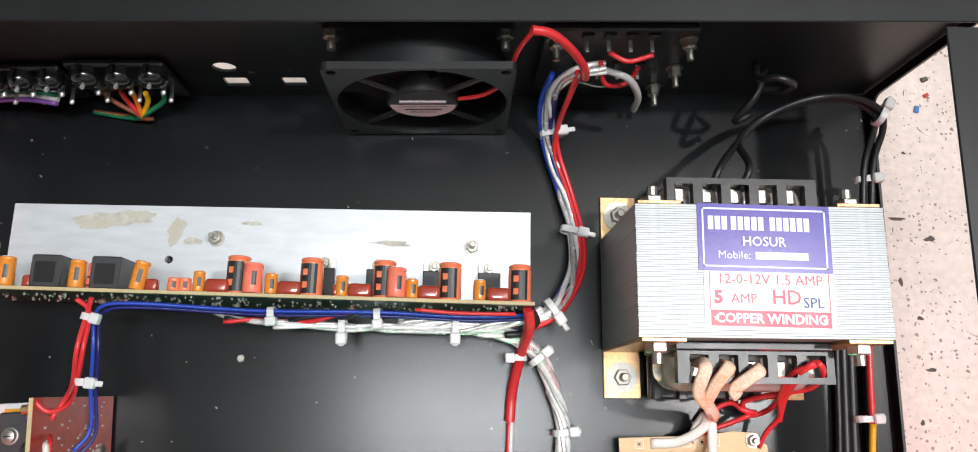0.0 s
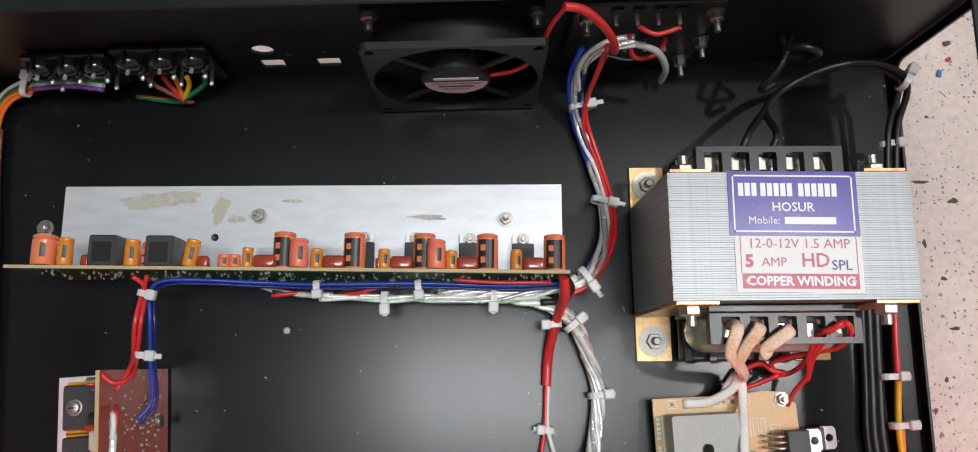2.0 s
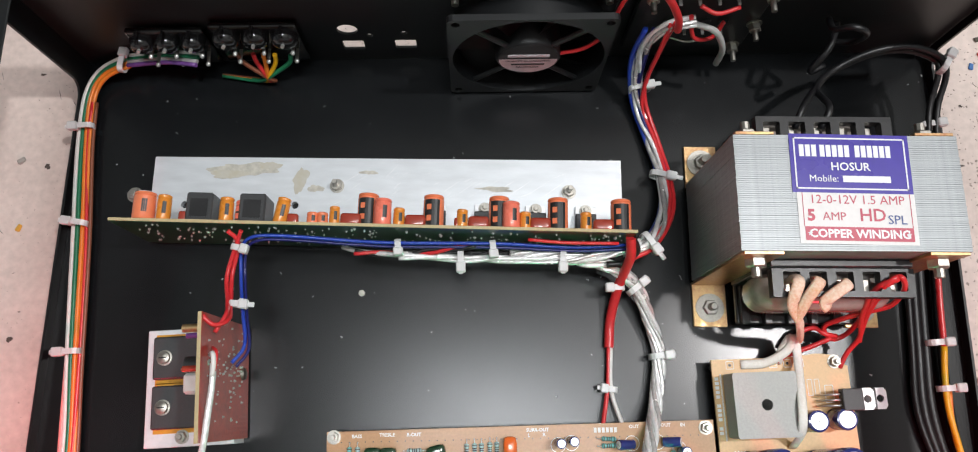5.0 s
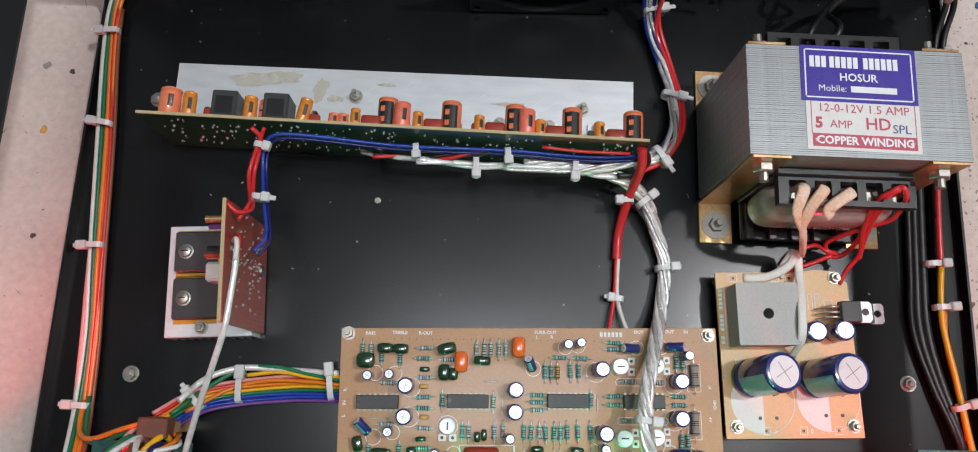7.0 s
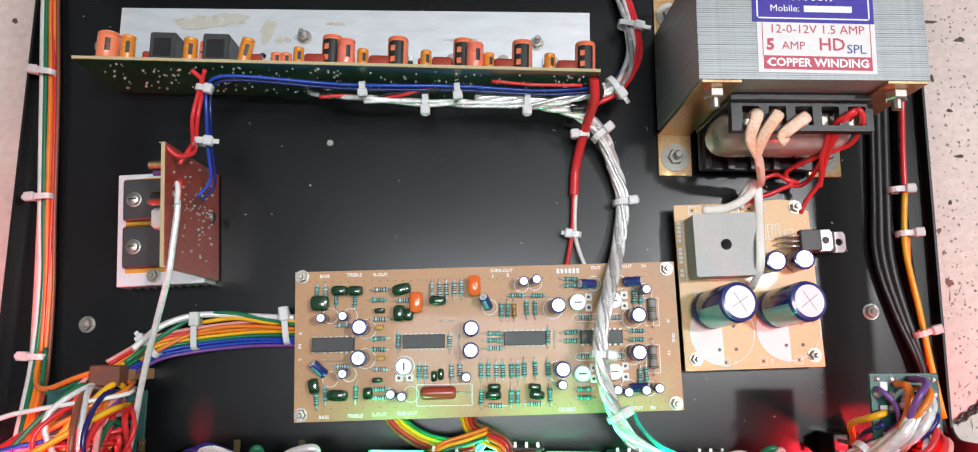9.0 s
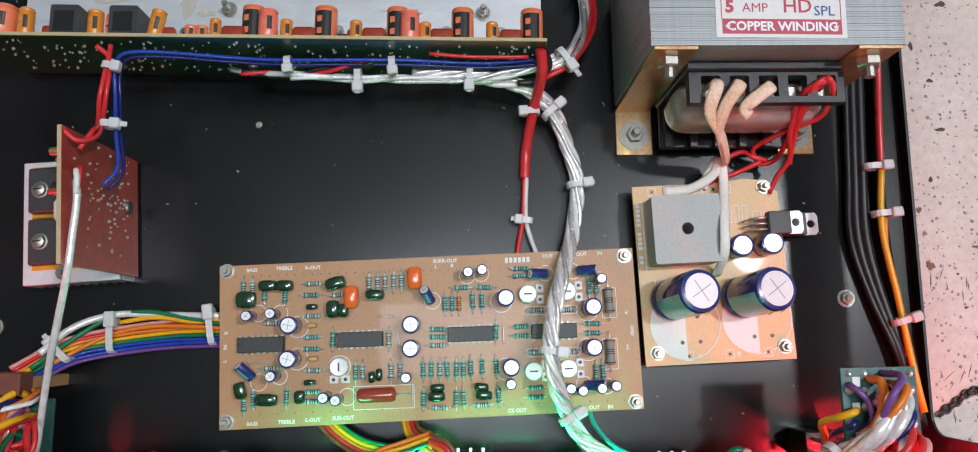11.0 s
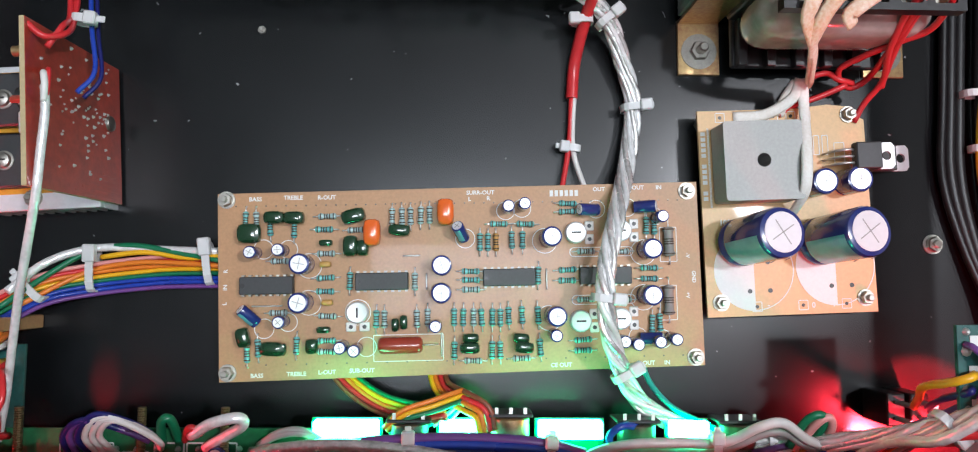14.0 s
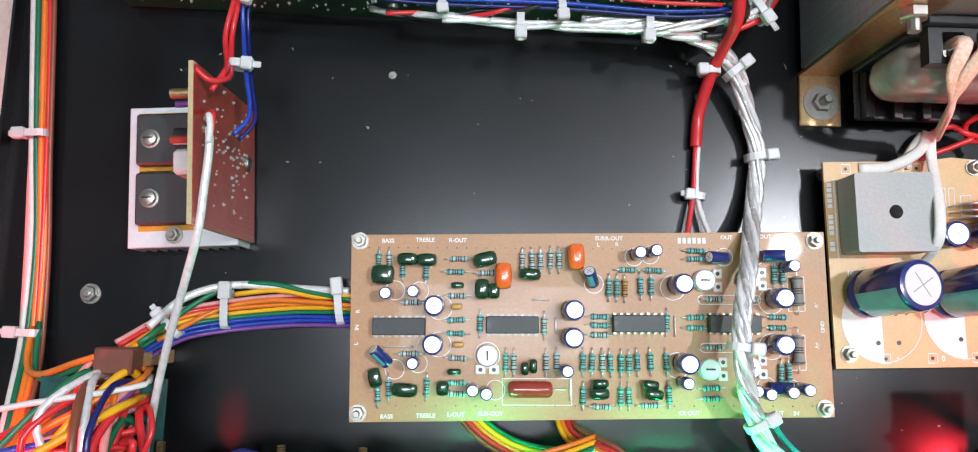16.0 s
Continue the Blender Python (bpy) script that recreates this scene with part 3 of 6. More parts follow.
part("capacitor", rod((-0.0010, 0.0065, 0.030), (-0.0135, 0.0065, 0.030), 0.0036, 16), MARK_BLACK, red, smooth=True)
part("small_capacitor", rod((-0.0010, 0.0030, 0.033), (-0.0075, 0.0030, 0.033), 0.0022, 12), CERAMIC, red, smooth=True)
part("film_capacitor", box(-0.0130, -0.0010, 0.0030, 0.0055, 0.034, 0.038, 0.0008), FILM_RED, red)
part("gold_diode", rod((-0.0010, 0.0225, 0.030), (-0.0155, 0.0225, 0.030), 0.0019, 10), BRASS, red, smooth=True)
part("violet_resistor", rod((-0.0010, 0.0195, 0.027), (-0.0150, 0.0195, 0.027), 0.0012, 10), WIRE["violet"], red, smooth=True)
part("grey_post", box(-0.0080, -0.0010, -0.0235, -0.0165, 0.003, 0.010, 0.0004), BRIDGE_GREY, red)

# ---- mains transformer ----
tf = thing("mains_transformer", pose(0.1335, 0.1168, 0, 0, 0, 0.4), "large laminated mains transformer with blue and white stickers on top", "transformer")
core = part("core", box(-0.0472, 0.0472, -0.0249, 0.0249, 0.0060, 0.0795), DARK_VARNISH, tf, "dark varnished steel core")
NL = 54
sheet = None
for i in range(NL):
    y = -0.0250 + 0.0500 * (i + 0.5) / NL
    if sheet is None:
        sheet = part("lamination", box(-0.0476, 0.0476, -0.00045, 0.00045, 0.0062, 0.0800, 0.00008), LAMINATION, core, m=pose(0, y, 0))
    else:
        o = new("lamination", sheet.data)
        o.parent = core
        o.matrix_basis = pose(random.uniform(-0.00012, 0.00012), y, random.uniform(-0.00015, 0.00005))
for sx in (-1, 1):
    for sy in (-1, 1):
        x0 = sx * 0.0465
        bm = box(*sorted((x0, x0 - sx * 0.0165)), *sorted((sy * 0.0251, sy * 0.0265)), 0.0, 0.0800, 0.0002)
        box(*sorted((x0 + sx * 0.0, x0 - sx * 0.0170)), *sorted((sy * 0.0251, sy * 0.0475)), 0.0001, 0.0016, 0.0003, bm)
        br = part("bracket", bm, BRASS, tf, "yellow passivated steel foot bracket")
        nut(br, x0 - sx * 0.0085, sy * 0.0380, 0.0017, name="washer_and_bolt", r=0.0040, stub=0.005)
        part("washer", lathe([(0.0072, 0.0017), (0.0072, 0.0023)], 22, pose(x0 - sx * 0.0085, sy * 0.0380, 0)), NICKEL, br)
        bolt = lathe([(0.0046, 0), (0.0046, 0.0030), (0.0040, 0.0036)], 6)
        lathe([(0.0021, 0.0036), (0.0021, 0.0075)], 10, None, bolt)
        part("bolt", bolt, NICKEL, br, m=pose(x0 - sx * 0.0080, sy * 0.0266, 0.0700, 90 if sy < 0 else -90))
for sy in (-1, 1):
    fl = box(-0.0300, 0.0315, *sorted((sy * 0.0252, sy * 0.0285)), 0.0120, 0.0640, 0.0005)
    bob = part("bobbin", fl, BOBBIN, tf, "black plastic bobbin with terminal slots")
    # terminal ledge: a slotted frame
    slots = [rounded(-0.0268 + 0.0115 * k, -0.0192 + 0.0115 * k, 0.0300, 0.0385, 0.0006, 2) for k in range(5)]
    led = plate([(-0.0300, 0.0286), (0.0315, 0.0286), (0.0315, 0.0410), (-0.0300, 0.0410)], slots, 0.0050)
    part("terminal_ledge", led, BOBBIN, bob, m=pose(0, 0, 0.0560) if sy > 0 else Matrix.Translation((0.0030, 0, 0.0560)) @ Matrix.Diagonal((-1, -1, 1, 1)))
    for k in range(5):
        x = (-0.0230 + 0.0115 * k) * (1 if sy > 0 else -1) + (0 if sy > 0 else 0.0030)
        part("terminal", box(x - 0.0022, x + 0.0022, *sorted((sy * 0.0320, sy * 0.0385)), 0.0500, 0.0545, 0.0006), NICKEL, bob)
    part("lower_flange", box(-0.0285, 0.0325, *sorted((sy * 0.0252, sy * 0.0470)), 0.0095, 0.0125, 0.0005), BOBBIN, bob)
    for k in range(6):
        x = -0.0255 + 0.0111 * k
        part("rib", box(x - 0.0018, x + 0.0018, *sorted((sy * 0.0290, sy * 0.0475)), 0.0126, 0.0170, 0.0003), BOBBIN, bob)
    wind = box(-0.0300, 0.0325, *sorted((sy * 0.0252, sy * 0.0440)), 0.0180, 0.0500, 0.0090, seg=4)
    part("winding", wind, TAPE, tf, "coil wrapped in glossy tape", smooth=True)
lab = part("sticker", box(-0.0245, 0.0260, -0.0005, 0.0252, 0.0801, 0.0803), LABEL_BLUE, tf, "blue-violet maker's sticker with white print", m=pose(0, 0, 0, 0, 0, -0.8))
for x0, x1, y0, y1 in ((-0.0228, 0.0243, 0.0230, 0.0236), (-0.0228, 0.0243, 0.0010, 0.0016), (-0.0228, -0.0222, 0.0010, 0.0236), (0.0237, 0.0243, 0.0010, 0.0236)):
    bar(x0, x1, y0, y1, 0.0803, INK_WHITE, lab)
for x0, count in ((-0.0205, 3), (-0.0118, 5), (0.0030, 6)):
    for k in range(count):
        bar(x0 + 0.0026 * k, x0 + 0.0026 * k + 0.0020, 0.0152, 0.0204, 0.0803, INK_WHITE, lab)
words("HOSUR", 0.0050, INK_WHITE, lab, pose(0.0005, 0.0108, 0.0805), bold=0.00008)
words("Mobile:", 0.0042, INK_WHITE, lab, pose(-0.0110, 0.0055, 0.0805))
bar(-0.0030, 0.0170, 0.0042, 0.0070, 0.0803, INK_WHITE, lab)
lab2 = part("rating_label", box(-0.0228, 0.0262, -0.0222, -0.0004, 0.0801, 0.0802), LABEL_WHITE, tf, "off-white rating label printed in crimson", m=pose(0, 0, 0, 0, 0, -0.8))
words("12-0-12V 1.5 AMP", 0.0053, LABEL_RED, lab2, pose(0.0020, -0.0035, 0.0803))
words("5", 0.0066, LABEL_RED, lab2, pose(-0.0175, -0.0104, 0.0803), bold=0.0003)
words("AMP", 0.0050, LABEL_RED, lab2, pose(-0.0080, -0.0107, 0.0803))
words("HD", 0.0076, LABEL_RED, lab2, pose(0.0080, -0.0100, 0.0803), bold=0.0001)
words("SPL", 0.0055, INK_BLUE, lab2, pose(0.0180, -0.0118, 0.0804))
bar(-0.0205, 0.0243, -0.0208, -0.0150, 0.0802, LABEL_RED, lab2, "red_band")
words("COPPER WINDING", 0.0049, INK_WHITE, lab2, pose(0.0020, -0.0180, 0.0804), bold=0.00015)
for x0, x1, y0, y1 in ((-0.0208, -0.0205, -0.0150, -0.0006), (0.0240, 0.0243, -0.0150, -0.0006)):
    bar(x0, x1, y0, y1, 0.0802, LABEL_RED, lab2)
for sx in (-0.0185, 0.0222):
    star = plate([((0.0012 if i % 2 == 0 else 0.0005) * math.sin(math.pi * i / 5) + sx, (0.0012 if i % 2 == 0 else 0.0005) * math.cos(math.pi * i / 5) - 0.0179) for i in range(10)], [], 0.0001)
    part("printed_star", star, INK_WHITE, lab2, m=pose(0, 0, 0.0803))

# ---- tone-control board: tan single-sided board full of small parts ----
ctl = thing("control_board", pose(0.00175, -0.01425, 0, 0, 0, 1.7), "tan tone-control circuit board crowded with small parts on spacers", "circuit board")
BT = 0.0135
corner_holes = [(-87.4, 31.4), (86.0, 32.3), (-86.8, -32.4), (87.2, -30.6)]
bm = box(-0.0904, 0.0904, -0.0348, 0.0348, BT - 0.0016, BT, 0.0001)
part("board", bm, PCB_TAN, ctl, "tan phenolic board", m=pose(0, 0, 0, 0, 0, 0.65))
for x, y in corner_holes:
    part("spacer", lathe([(0.0028, 0.0001), (0.0028, BT - 0.0017)], 6, pose(x * MM, y * MM, 0)), NICKEL, ctl)
    nut(ctl, x * MM, y * MM, BT + 0.0001, r=0.0026, stub=0.0020)


def resistor_mesh(body, length=6.6, r=1.15, lead=10.4):
    bm = lathe([(r * 0.6 * MM, -length / 2 * MM), (r * MM, (-length / 2 + 0.5) * MM), (r * MM, (-length / 2 + 1.4) * MM), (r * 0.80 * MM, (-length / 2 + 1.9) * MM),
                (r * 0.80 * MM, (length / 2 - 1.9) * MM), (r * MM, (length / 2 - 1.4) * MM), (r * MM, (length / 2 - 0.5) * MM), (r * 0.6 * MM, length / 2 * MM)], 10)
    for z, w in ((-length / 2 + 0.95, 1.05), (-0.9, 0.86), (0.0, 0.86), (0.9, 0.86), (length / 2 - 0.95, 1.05)):
        lathe([(r * w * MM, (z - 0.22) * MM), (r * w * MM, (z + 0.22) * MM)], 10, None, bm, 1)
    for s in (-1, 1):
        tube([Vector((0, 0, s * length * 0.45 * MM)), Vector((0, 0, s * lead * 0.44 * MM)), Vector((0, -0.0004, s * lead * 0.5 * MM)), Vector((0, -0.0019, s * lead * 0.5 * MM))], 0.00028, 5, bm, 2)
    lead_faces = [f for f in bm.faces if all(v.co.xy.length < 0.0005 or abs(v.co.z) > length * 0.505 * MM for v in f.verts)]
    for f in lead_faces:
        f.material_index = 2
    for f in bm.faces:
        f.smooth = True
    me = bpy.data.meshes.new("resistor")
    bm.to_mesh(me)
    bm.free()
    for x in (body, RES_BAND, SOLDER):
        me.materials.append(x)
    return me


RES = resistor_mesh(RES_BLUE)
RESP = resistor_mesh(RES_PALE)
RESB = resistor_mesh(CERAMIC)
RESG = resistor_mesh(RES_GREY, 11.0, 2.2, 17.0)


def resistor(parent, x, y, upright, mesh=None, z=0.0):
    o = new("resistor", mesh or RES)
    o.parent = parent
    jig = random.uniform(-3, 3)
    o.matrix_basis = pose(x * MM, y * MM, BT + 0.0014 + z) @ pose(0, 0, 0, 0, 0, (0 if upright else 90) + jig) @ pose(0, 0, 0, 90)
    return o


UP = [(-80.1, 23.6), (-71.1, 21.0), (-62.2, 20.1), (-41.8, 0.5), (-32.2, -13.8), (-79.5, -25.4), (-75.5, -23.5), (-61.5, -22.9), (-3.4, -13.7), (-3.5, -26.0),
      (6.7, 14.1), (9.7, 14.0), (18.7, 14.7), (22.7, 14.6), (69.8, 19.2), (72.8, 19.1), (28.3, 1.2), (0.0, -13.8), (6.8, -14.0)]
UP2 = [(10.8, -14.1), (13.8, -14.2), (16.9, -13.6), (21.9, -13.4), (27.9, -13.6), (10.5, -26.1), (13.5, -26.2), (28.5, -25.6), (70.8, -17.6), (73.8, -17.2)]
PALE = [(-76.1, 23.5), (-17.8, -0.2), (-26.0, 24.0), (-22.3, 24.2), (-19.1, 24.2), (-15.3, 24.5), (-12.0, 24.6), (-29.2, -13.9), (-17.2, -14.0), (-13.2, -13.6), (3.8, -13.9)]
FLAT = [(-51.2, 19.8), (-50.7, 1.8), (-50.9, -3.2), (-50.4, -21.3), (40.1, 28.1), (40.0, 25.1), (13.9, 20.8), (23.9, 20.6), (3.0, 3.2), (3.0, 0.0), (39.4, 3.1),
        (39.2, -0.9), (70.4, 3.2), (70.3, -0.8), (44.6, -23.1), (44.5, -27.0)]
FLATP = [(-50.0, 24.7), (-39.2, 19.4), (-50.5, 10.8), (-67.5, 8.3), (-68.1, -10.7), (-50.1, -12.3), (-50.5, -25.3), (3.0, -3.6), (3.4, -29.9), (21.4, -29.4), (46.6, 9.9), (59.6, 9.5), (46.0, -8.1), (60.0, -8.5)]
for pts, up, me in ((UP, True, RES), (UP2, True, RES), (PALE, True, RESP), (FLAT, False, RES), (FLATP, False, RESP)):
    for x, y in pts:
        resistor(ctl, x, y, up, me)
resistor(ctl, 12.7, 13.9, True, RESB)
for x, y in ((77.9, 13.0), (77.2, -9.0)):
    resistor(ctl, x, y, True, RESG, 0.0010)


def electrolytic(parent, x, y, r, h, base=BT, lean=0.0, way=0.0, sleeve=None, stripe=CAP_TEAL, face=-90.0, half=27.0):
    """A standing capacitor: crimped sleeve, bare can top with a pressed cross, pale polarity stripe."""
    r, h = r * MM, h * MM
    bm = lathe([(r * 0.93, 0.0003), (r, 0.0008), (r, h * 0.10), (r * 0.93, h * 0.13), (r, h * 0.17), (r, h - r * 0.18), (r * 0.95, h - r * 0.05), (r * 0.78, h)], 24)
    ob = part("capacitor", bm, sleeve or CAP_NAVY, parent, m=pose(x * MM, y * MM, base) @ pose(0, 0, 0, 0, 0, way) @ pose(0, 0, 0, 0, lean, 0), smooth=True)
    top = part("can_top", lathe([(r * 0.79, h), (r * 0.78, h + 0.00018)], 24), CAP_TOP, ob, "bare aluminium top")
    bm = box(-r * 0.55, r * 0.55, -0.00010 - r * 0.010, 0.00010 + r * 0.010, h + 0.00018, h + 0.00024)
    box(-0.00010 - r * 0.010, 0.00010 + r * 0.010, -r * 0.55, r * 0.55, h + 0.00018, h + 0.00025, bm=bm)
    part("vent_cross", bm, BRIDGE_GREY, top, m=pose(0, 0, 0, 0, 0, random.uniform(0, 90)))
    strip = bmesh.new()
    vs = []
    for k in range(13):
        a = radians(face - way - half + k * half / 6)
        vs.append([strip.verts.new((r * 1.012 * math.cos(a), r * 1.012 * math.sin(a), q)) for q in (h * 0.19, h - r * 0.2)])
    for a, b in zip(vs, vs[1:]):
        strip.faces.new((a[0], b[0], b[1], a[1]))
    part("stripe", strip, stripe, ob, "pale polarity stripe", smooth=True)
    return ob


for x, y in ((-76.4, 11.5), (-66.4, 12.2), (-66.2, -13.8), (-10.2, -16.5), (-44.5, -23.4), (-39.5, -24.6), (17.1, 26.8), (23.1, 27.6), (33.6, -20.8), (73.9, 22.1), (58.6, -23.5), (63.5, -24.6), (71.6, -23.9), (77.6, -23.1)):
    electrolytic(ctl, x, y, 2.3, 10.5)
for x, y in ((-58.6, 7.0), (-59.0, -7.0), (-7.6, 5.5), (-7.9, -4.5), (32.7, 15.3), (33.9, -13.8), (69.6, 10.2), (69.1, -6.8)):
    electrolytic(ctl, x, y, 3.75, 11.5)
# toppled small capacitors
for x, y, way in ((-75.5, -14.5, 134), (51.5, 25.5, 180), (65.0, 26.3, 0), (0.8, 15.4, 120), (66.0, -22.9, 0)):
    electrolytic(ctl, x, y, 2.3, 8.4, BT + 0.0021, 38 if -5 < x < 10 else 66, way)


def dip(parent, x, y):
    """A sixteen-legged chip in its socket."""
    bm = box(-0.0097, 0.0097, -0.0032, 0.0032, 0.0014, 0.0048, 0.0003)
    ob = part("chip", bm, CHIP_BLACK, parent, "black dual-in-line chip", m=pose(x * MM, y * MM, BT))
    part("notch", lathe([(0.0009, 0.0048), (0.0009, 0.00485)], 12, pose(-0.0086, 0, 0)), BOBBIN, ob)
    bm = bmesh.new()
    for k in range(8):
        for s in (-1, 1):
            px = (-8.89 + 2.54 * k) * MM
            box(px - 0.0005, px + 0.0005, *sorted((s * 0.0032, s * 0.0039)), 0.0024, 0.0028, bm=bm)
            box(px - 0.0004, px + 0.0004, *sorted((s * 0.0036, s * 0.0039)), 0.0, 0.0026, bm=bm)
    part("lead_frame", bm, NICKEL, ob)
    return ob


for x, y in ((-71.8, -0.6), (-29.8, 0.1), (17.3, 0.7), (53.3, 0.7)):
    dip(ctl, x, y)


def dipped(parent, x, y, w, d, h, mat, turn=0, name="film_capacitor", lift=0.6):
    """A dipped film capacitor: a plump rounded block on two legs."""
    bm = bmesh.new()
    bmesh.ops.create_uvsphere(bm, u_segments=16, v_segments=10, radius=1.0)
    for v in bm.verts:
        q = v.co
        k = (abs(q.x) ** 5 + abs(q.y) ** 5 + abs(q.z) ** 4) ** (1 / 5) if max(abs(q.x), abs(q.y), abs(q.z)) > 0 else 1
        v.co = Vector((q.x / k * w / 2, q.y / k * d / 2, q.z / k * h / 2 + h / 2 + lift)) * MM
    return part(name, bm, mat, parent, m=pose(x * MM, y * MM, BT, 0, 0, turn), smooth=True)


for x, y, w, d, h, t in ((-78.2, 18.6, 8.6, 7.4, 5.5, 0), (-69.1, 24.3, 7.6, 4.8, 5.5, 0), (-61.8, 24.1, 7.6, 4.8, 5.5, 0), (-40.0, 24.4, 9.0, 5.4, 6.0, 14), (-41.2, 13.3, 5.4, 7.8, 6.0, 0),
                         (-36.8, 12.6, 4.6, 6.0, 5.0, 0), (-23.2, 18.9, 8.2, 4.4, 5.5, -5), (-50.3, 14.7, 5.0, 2.4, 4.0, 0), (-80.4, -19.4, 4.8, 7.2, 5.0, 12), (-69.5, -23.7, 9.6, 5.2, 5.5, -4),
                         (-55.5, -23.1, 4.6, 5.6, 5.0, 0), (-51.3, -17.2, 5.2, 2.4, 4.0, 0), (-25.2, -16.0, 2.8, 5.0, 4.0, 0)):
    dipped(ctl, x, y, w, d, h, FILM_GREEN, t)
for x, y, w, d, h, t in ((-22.0, -15.1, 2.8, 5.4, 4.0, 0), (2.6, -21.4, 6.2, 3.4, 5.0, 0), (2.2, -25.0, 7.4, 4.2, 5.5, 0), (21.2, -21.8, 6.2, 3.6, 5.0, -6), (22.2, -25.2, 7.2, 4.2, 5.5, -6)):
    dipped(ctl, x, y, w, d, h, FILM_GREEN, t)
for x, y in ((-33.2, 18.2), (-6.0, 25.4)):
    dipped(ctl, x, y, 6.2, 9.8, 7.0, FILM_ORANGE)
for x, y in ((-50.6, 6.8), (-50.0, -7.3)):
    dipped(ctl, x, y, 4.2, 2.2, 4.0, CERAMIC, name="ceramic_disc")
redcap = part("long_film_capacitor", lathe([(0.0008, 0), (0.0021, 0.0002), (0.0029, 0.0010), (0.0031, 0.0024), (0.0031, 0.0142), (0.0029, 0.0155), (0.0021, 0.0163), (0.0008, 0.0165)], 20, Matrix.Translation((-0.0315, -0.0235, BT + 0.0032)) @ pose(0, 0, 0, 0, 90)), FILM_RED, ctl, "long red-brown axial capacitor", smooth=True)
part("lead", tube(mm((-15, -23.4, BT / MM + 3.2), (-11, -23.5, BT / MM + 3.0), (-9.5, -23.6, BT / MM + 0.2)), 0.0003, 6), SOLDER, redcap)
part("stripe", box(-0.0300, -0.0160, -0.0262, -0.0252, BT + 0.0040, BT + 0.0044), WIRE["teal"], redcap)


def trimmer(parent, x, y, turn):
    """An open preset resistor: stamped metal wiper ring with a slot, and two solder lugs."""
    bm = lathe([(0.0041, 0.0), (0.0041, 0.0026), (0.0036, 0.0032), (0.0022, 0.0030)], 22)
    ob = part("trimmer", bm, CAP_TOP, parent, "open metal trimmer", m=pose(x * MM, y * MM, BT, 0, 0, turn), smooth=True)
    part("slot", box(-0.0018, 0.0018, -0.00035, 0.00035, 0.0033, 0.0035), MARK_BLACK, ob)
    for s in (-1, 1):
        lug = box(0.0036, 0.0070, *sorted((s * 0.0006, s * 0.0044)), 0.0, 0.0012, 0.0003)
        part("lug", lug, WIRE["white"], ob)
        part("lug_hole", lathe([(0.0008, 0.0012), (0.0008, 0.0014)], 8, pose(0.0053, s * 0.0025, 0)), MARK_BLACK, ob)
    return ob


for x, y, t in ((-39.1, -11.2, -90), (42.8, 17.0, 0), (59.8, 17.5, 0), (43.8, -16.1, 0), (58.8, -15.5, 0)):
    trimmer(ctl, x, y, t)

SZ = BT + 0.00016
for s, x, y in (("BASS", -76.8, 31.5), ("TREBLE", -62.8, 31.9), ("R-OUT", -50.4, 31.8), ("BASS", -76.2, -33.7), ("TREBLE", -61.8, -33.4), ("L-OUT", -50.6, -33.0), ("SUB-OUT", -37.8, -32.7),
                ("SURR-OUT", 7.2, 32.8), ("L", 3.1, 30.4), ("R", 10.2, 30.6), ("OUT", 52.3, 33.4), ("OUT", 67.3, 33.8), ("IN", 75.3, 33.8), ("CE OUT", 36.3, -32.4), ("OUT", 69.3, -32.4), ("IN", 76.3, -32.4)):
    words(s, 0.0022, SILK, ctl, pose(x * MM, y * MM, SZ), bold=0.00006)
for s, x, y in (("R", -87.6, 4.9), ("IN", -87.8, -1.1), ("L", -88.0, -7.1)):
    words(s, 0.0021, SILK, ctl, pose(x * MM, y * MM, SZ, 0, 0, 90), bold=0.00006)
for s, x, y in (("-V", 85.5, 7.7), ("GND", 87.6, -0.4), ("+V", 85.1, -7.3)):
    words(s, 0.0020, SILK, ctl, pose(x * MM, y * MM, SZ, 0, 0, -90), bold=0.00006)
for k in range(6):
    bar(0.0335 + 0.0019 * k, 0.0348 + 0.0019 * k, 0.0310, 0.0333, BT + 0.00006, SILK, ctl)


def outline(parent, pts, w, z, name="printed_outline"):
    """A thin printed line, closed."""
    bm = bmesh.new()
    n = len(pts)
    vs = []
    for i, (x, y) in enumerate(pts):
        p, q = Vector(pts[i - 1]), Vector(pts[(i + 1) % n])
        d = (q - p).normalized()
        nrm = Vector((d.y, -d.x)) * w / 2
        vs.append((bm.verts.new((x + nrm.x, y + nrm.y, z)), bm.verts.new((x - nrm.x, y - nrm.y, z))))
    for a, b in zip(vs, vs[1:] + vs[:1]):
        bm.faces.new((a[0], b[0], b[1], a[1]))
    return part(name, bm, SILK, parent)


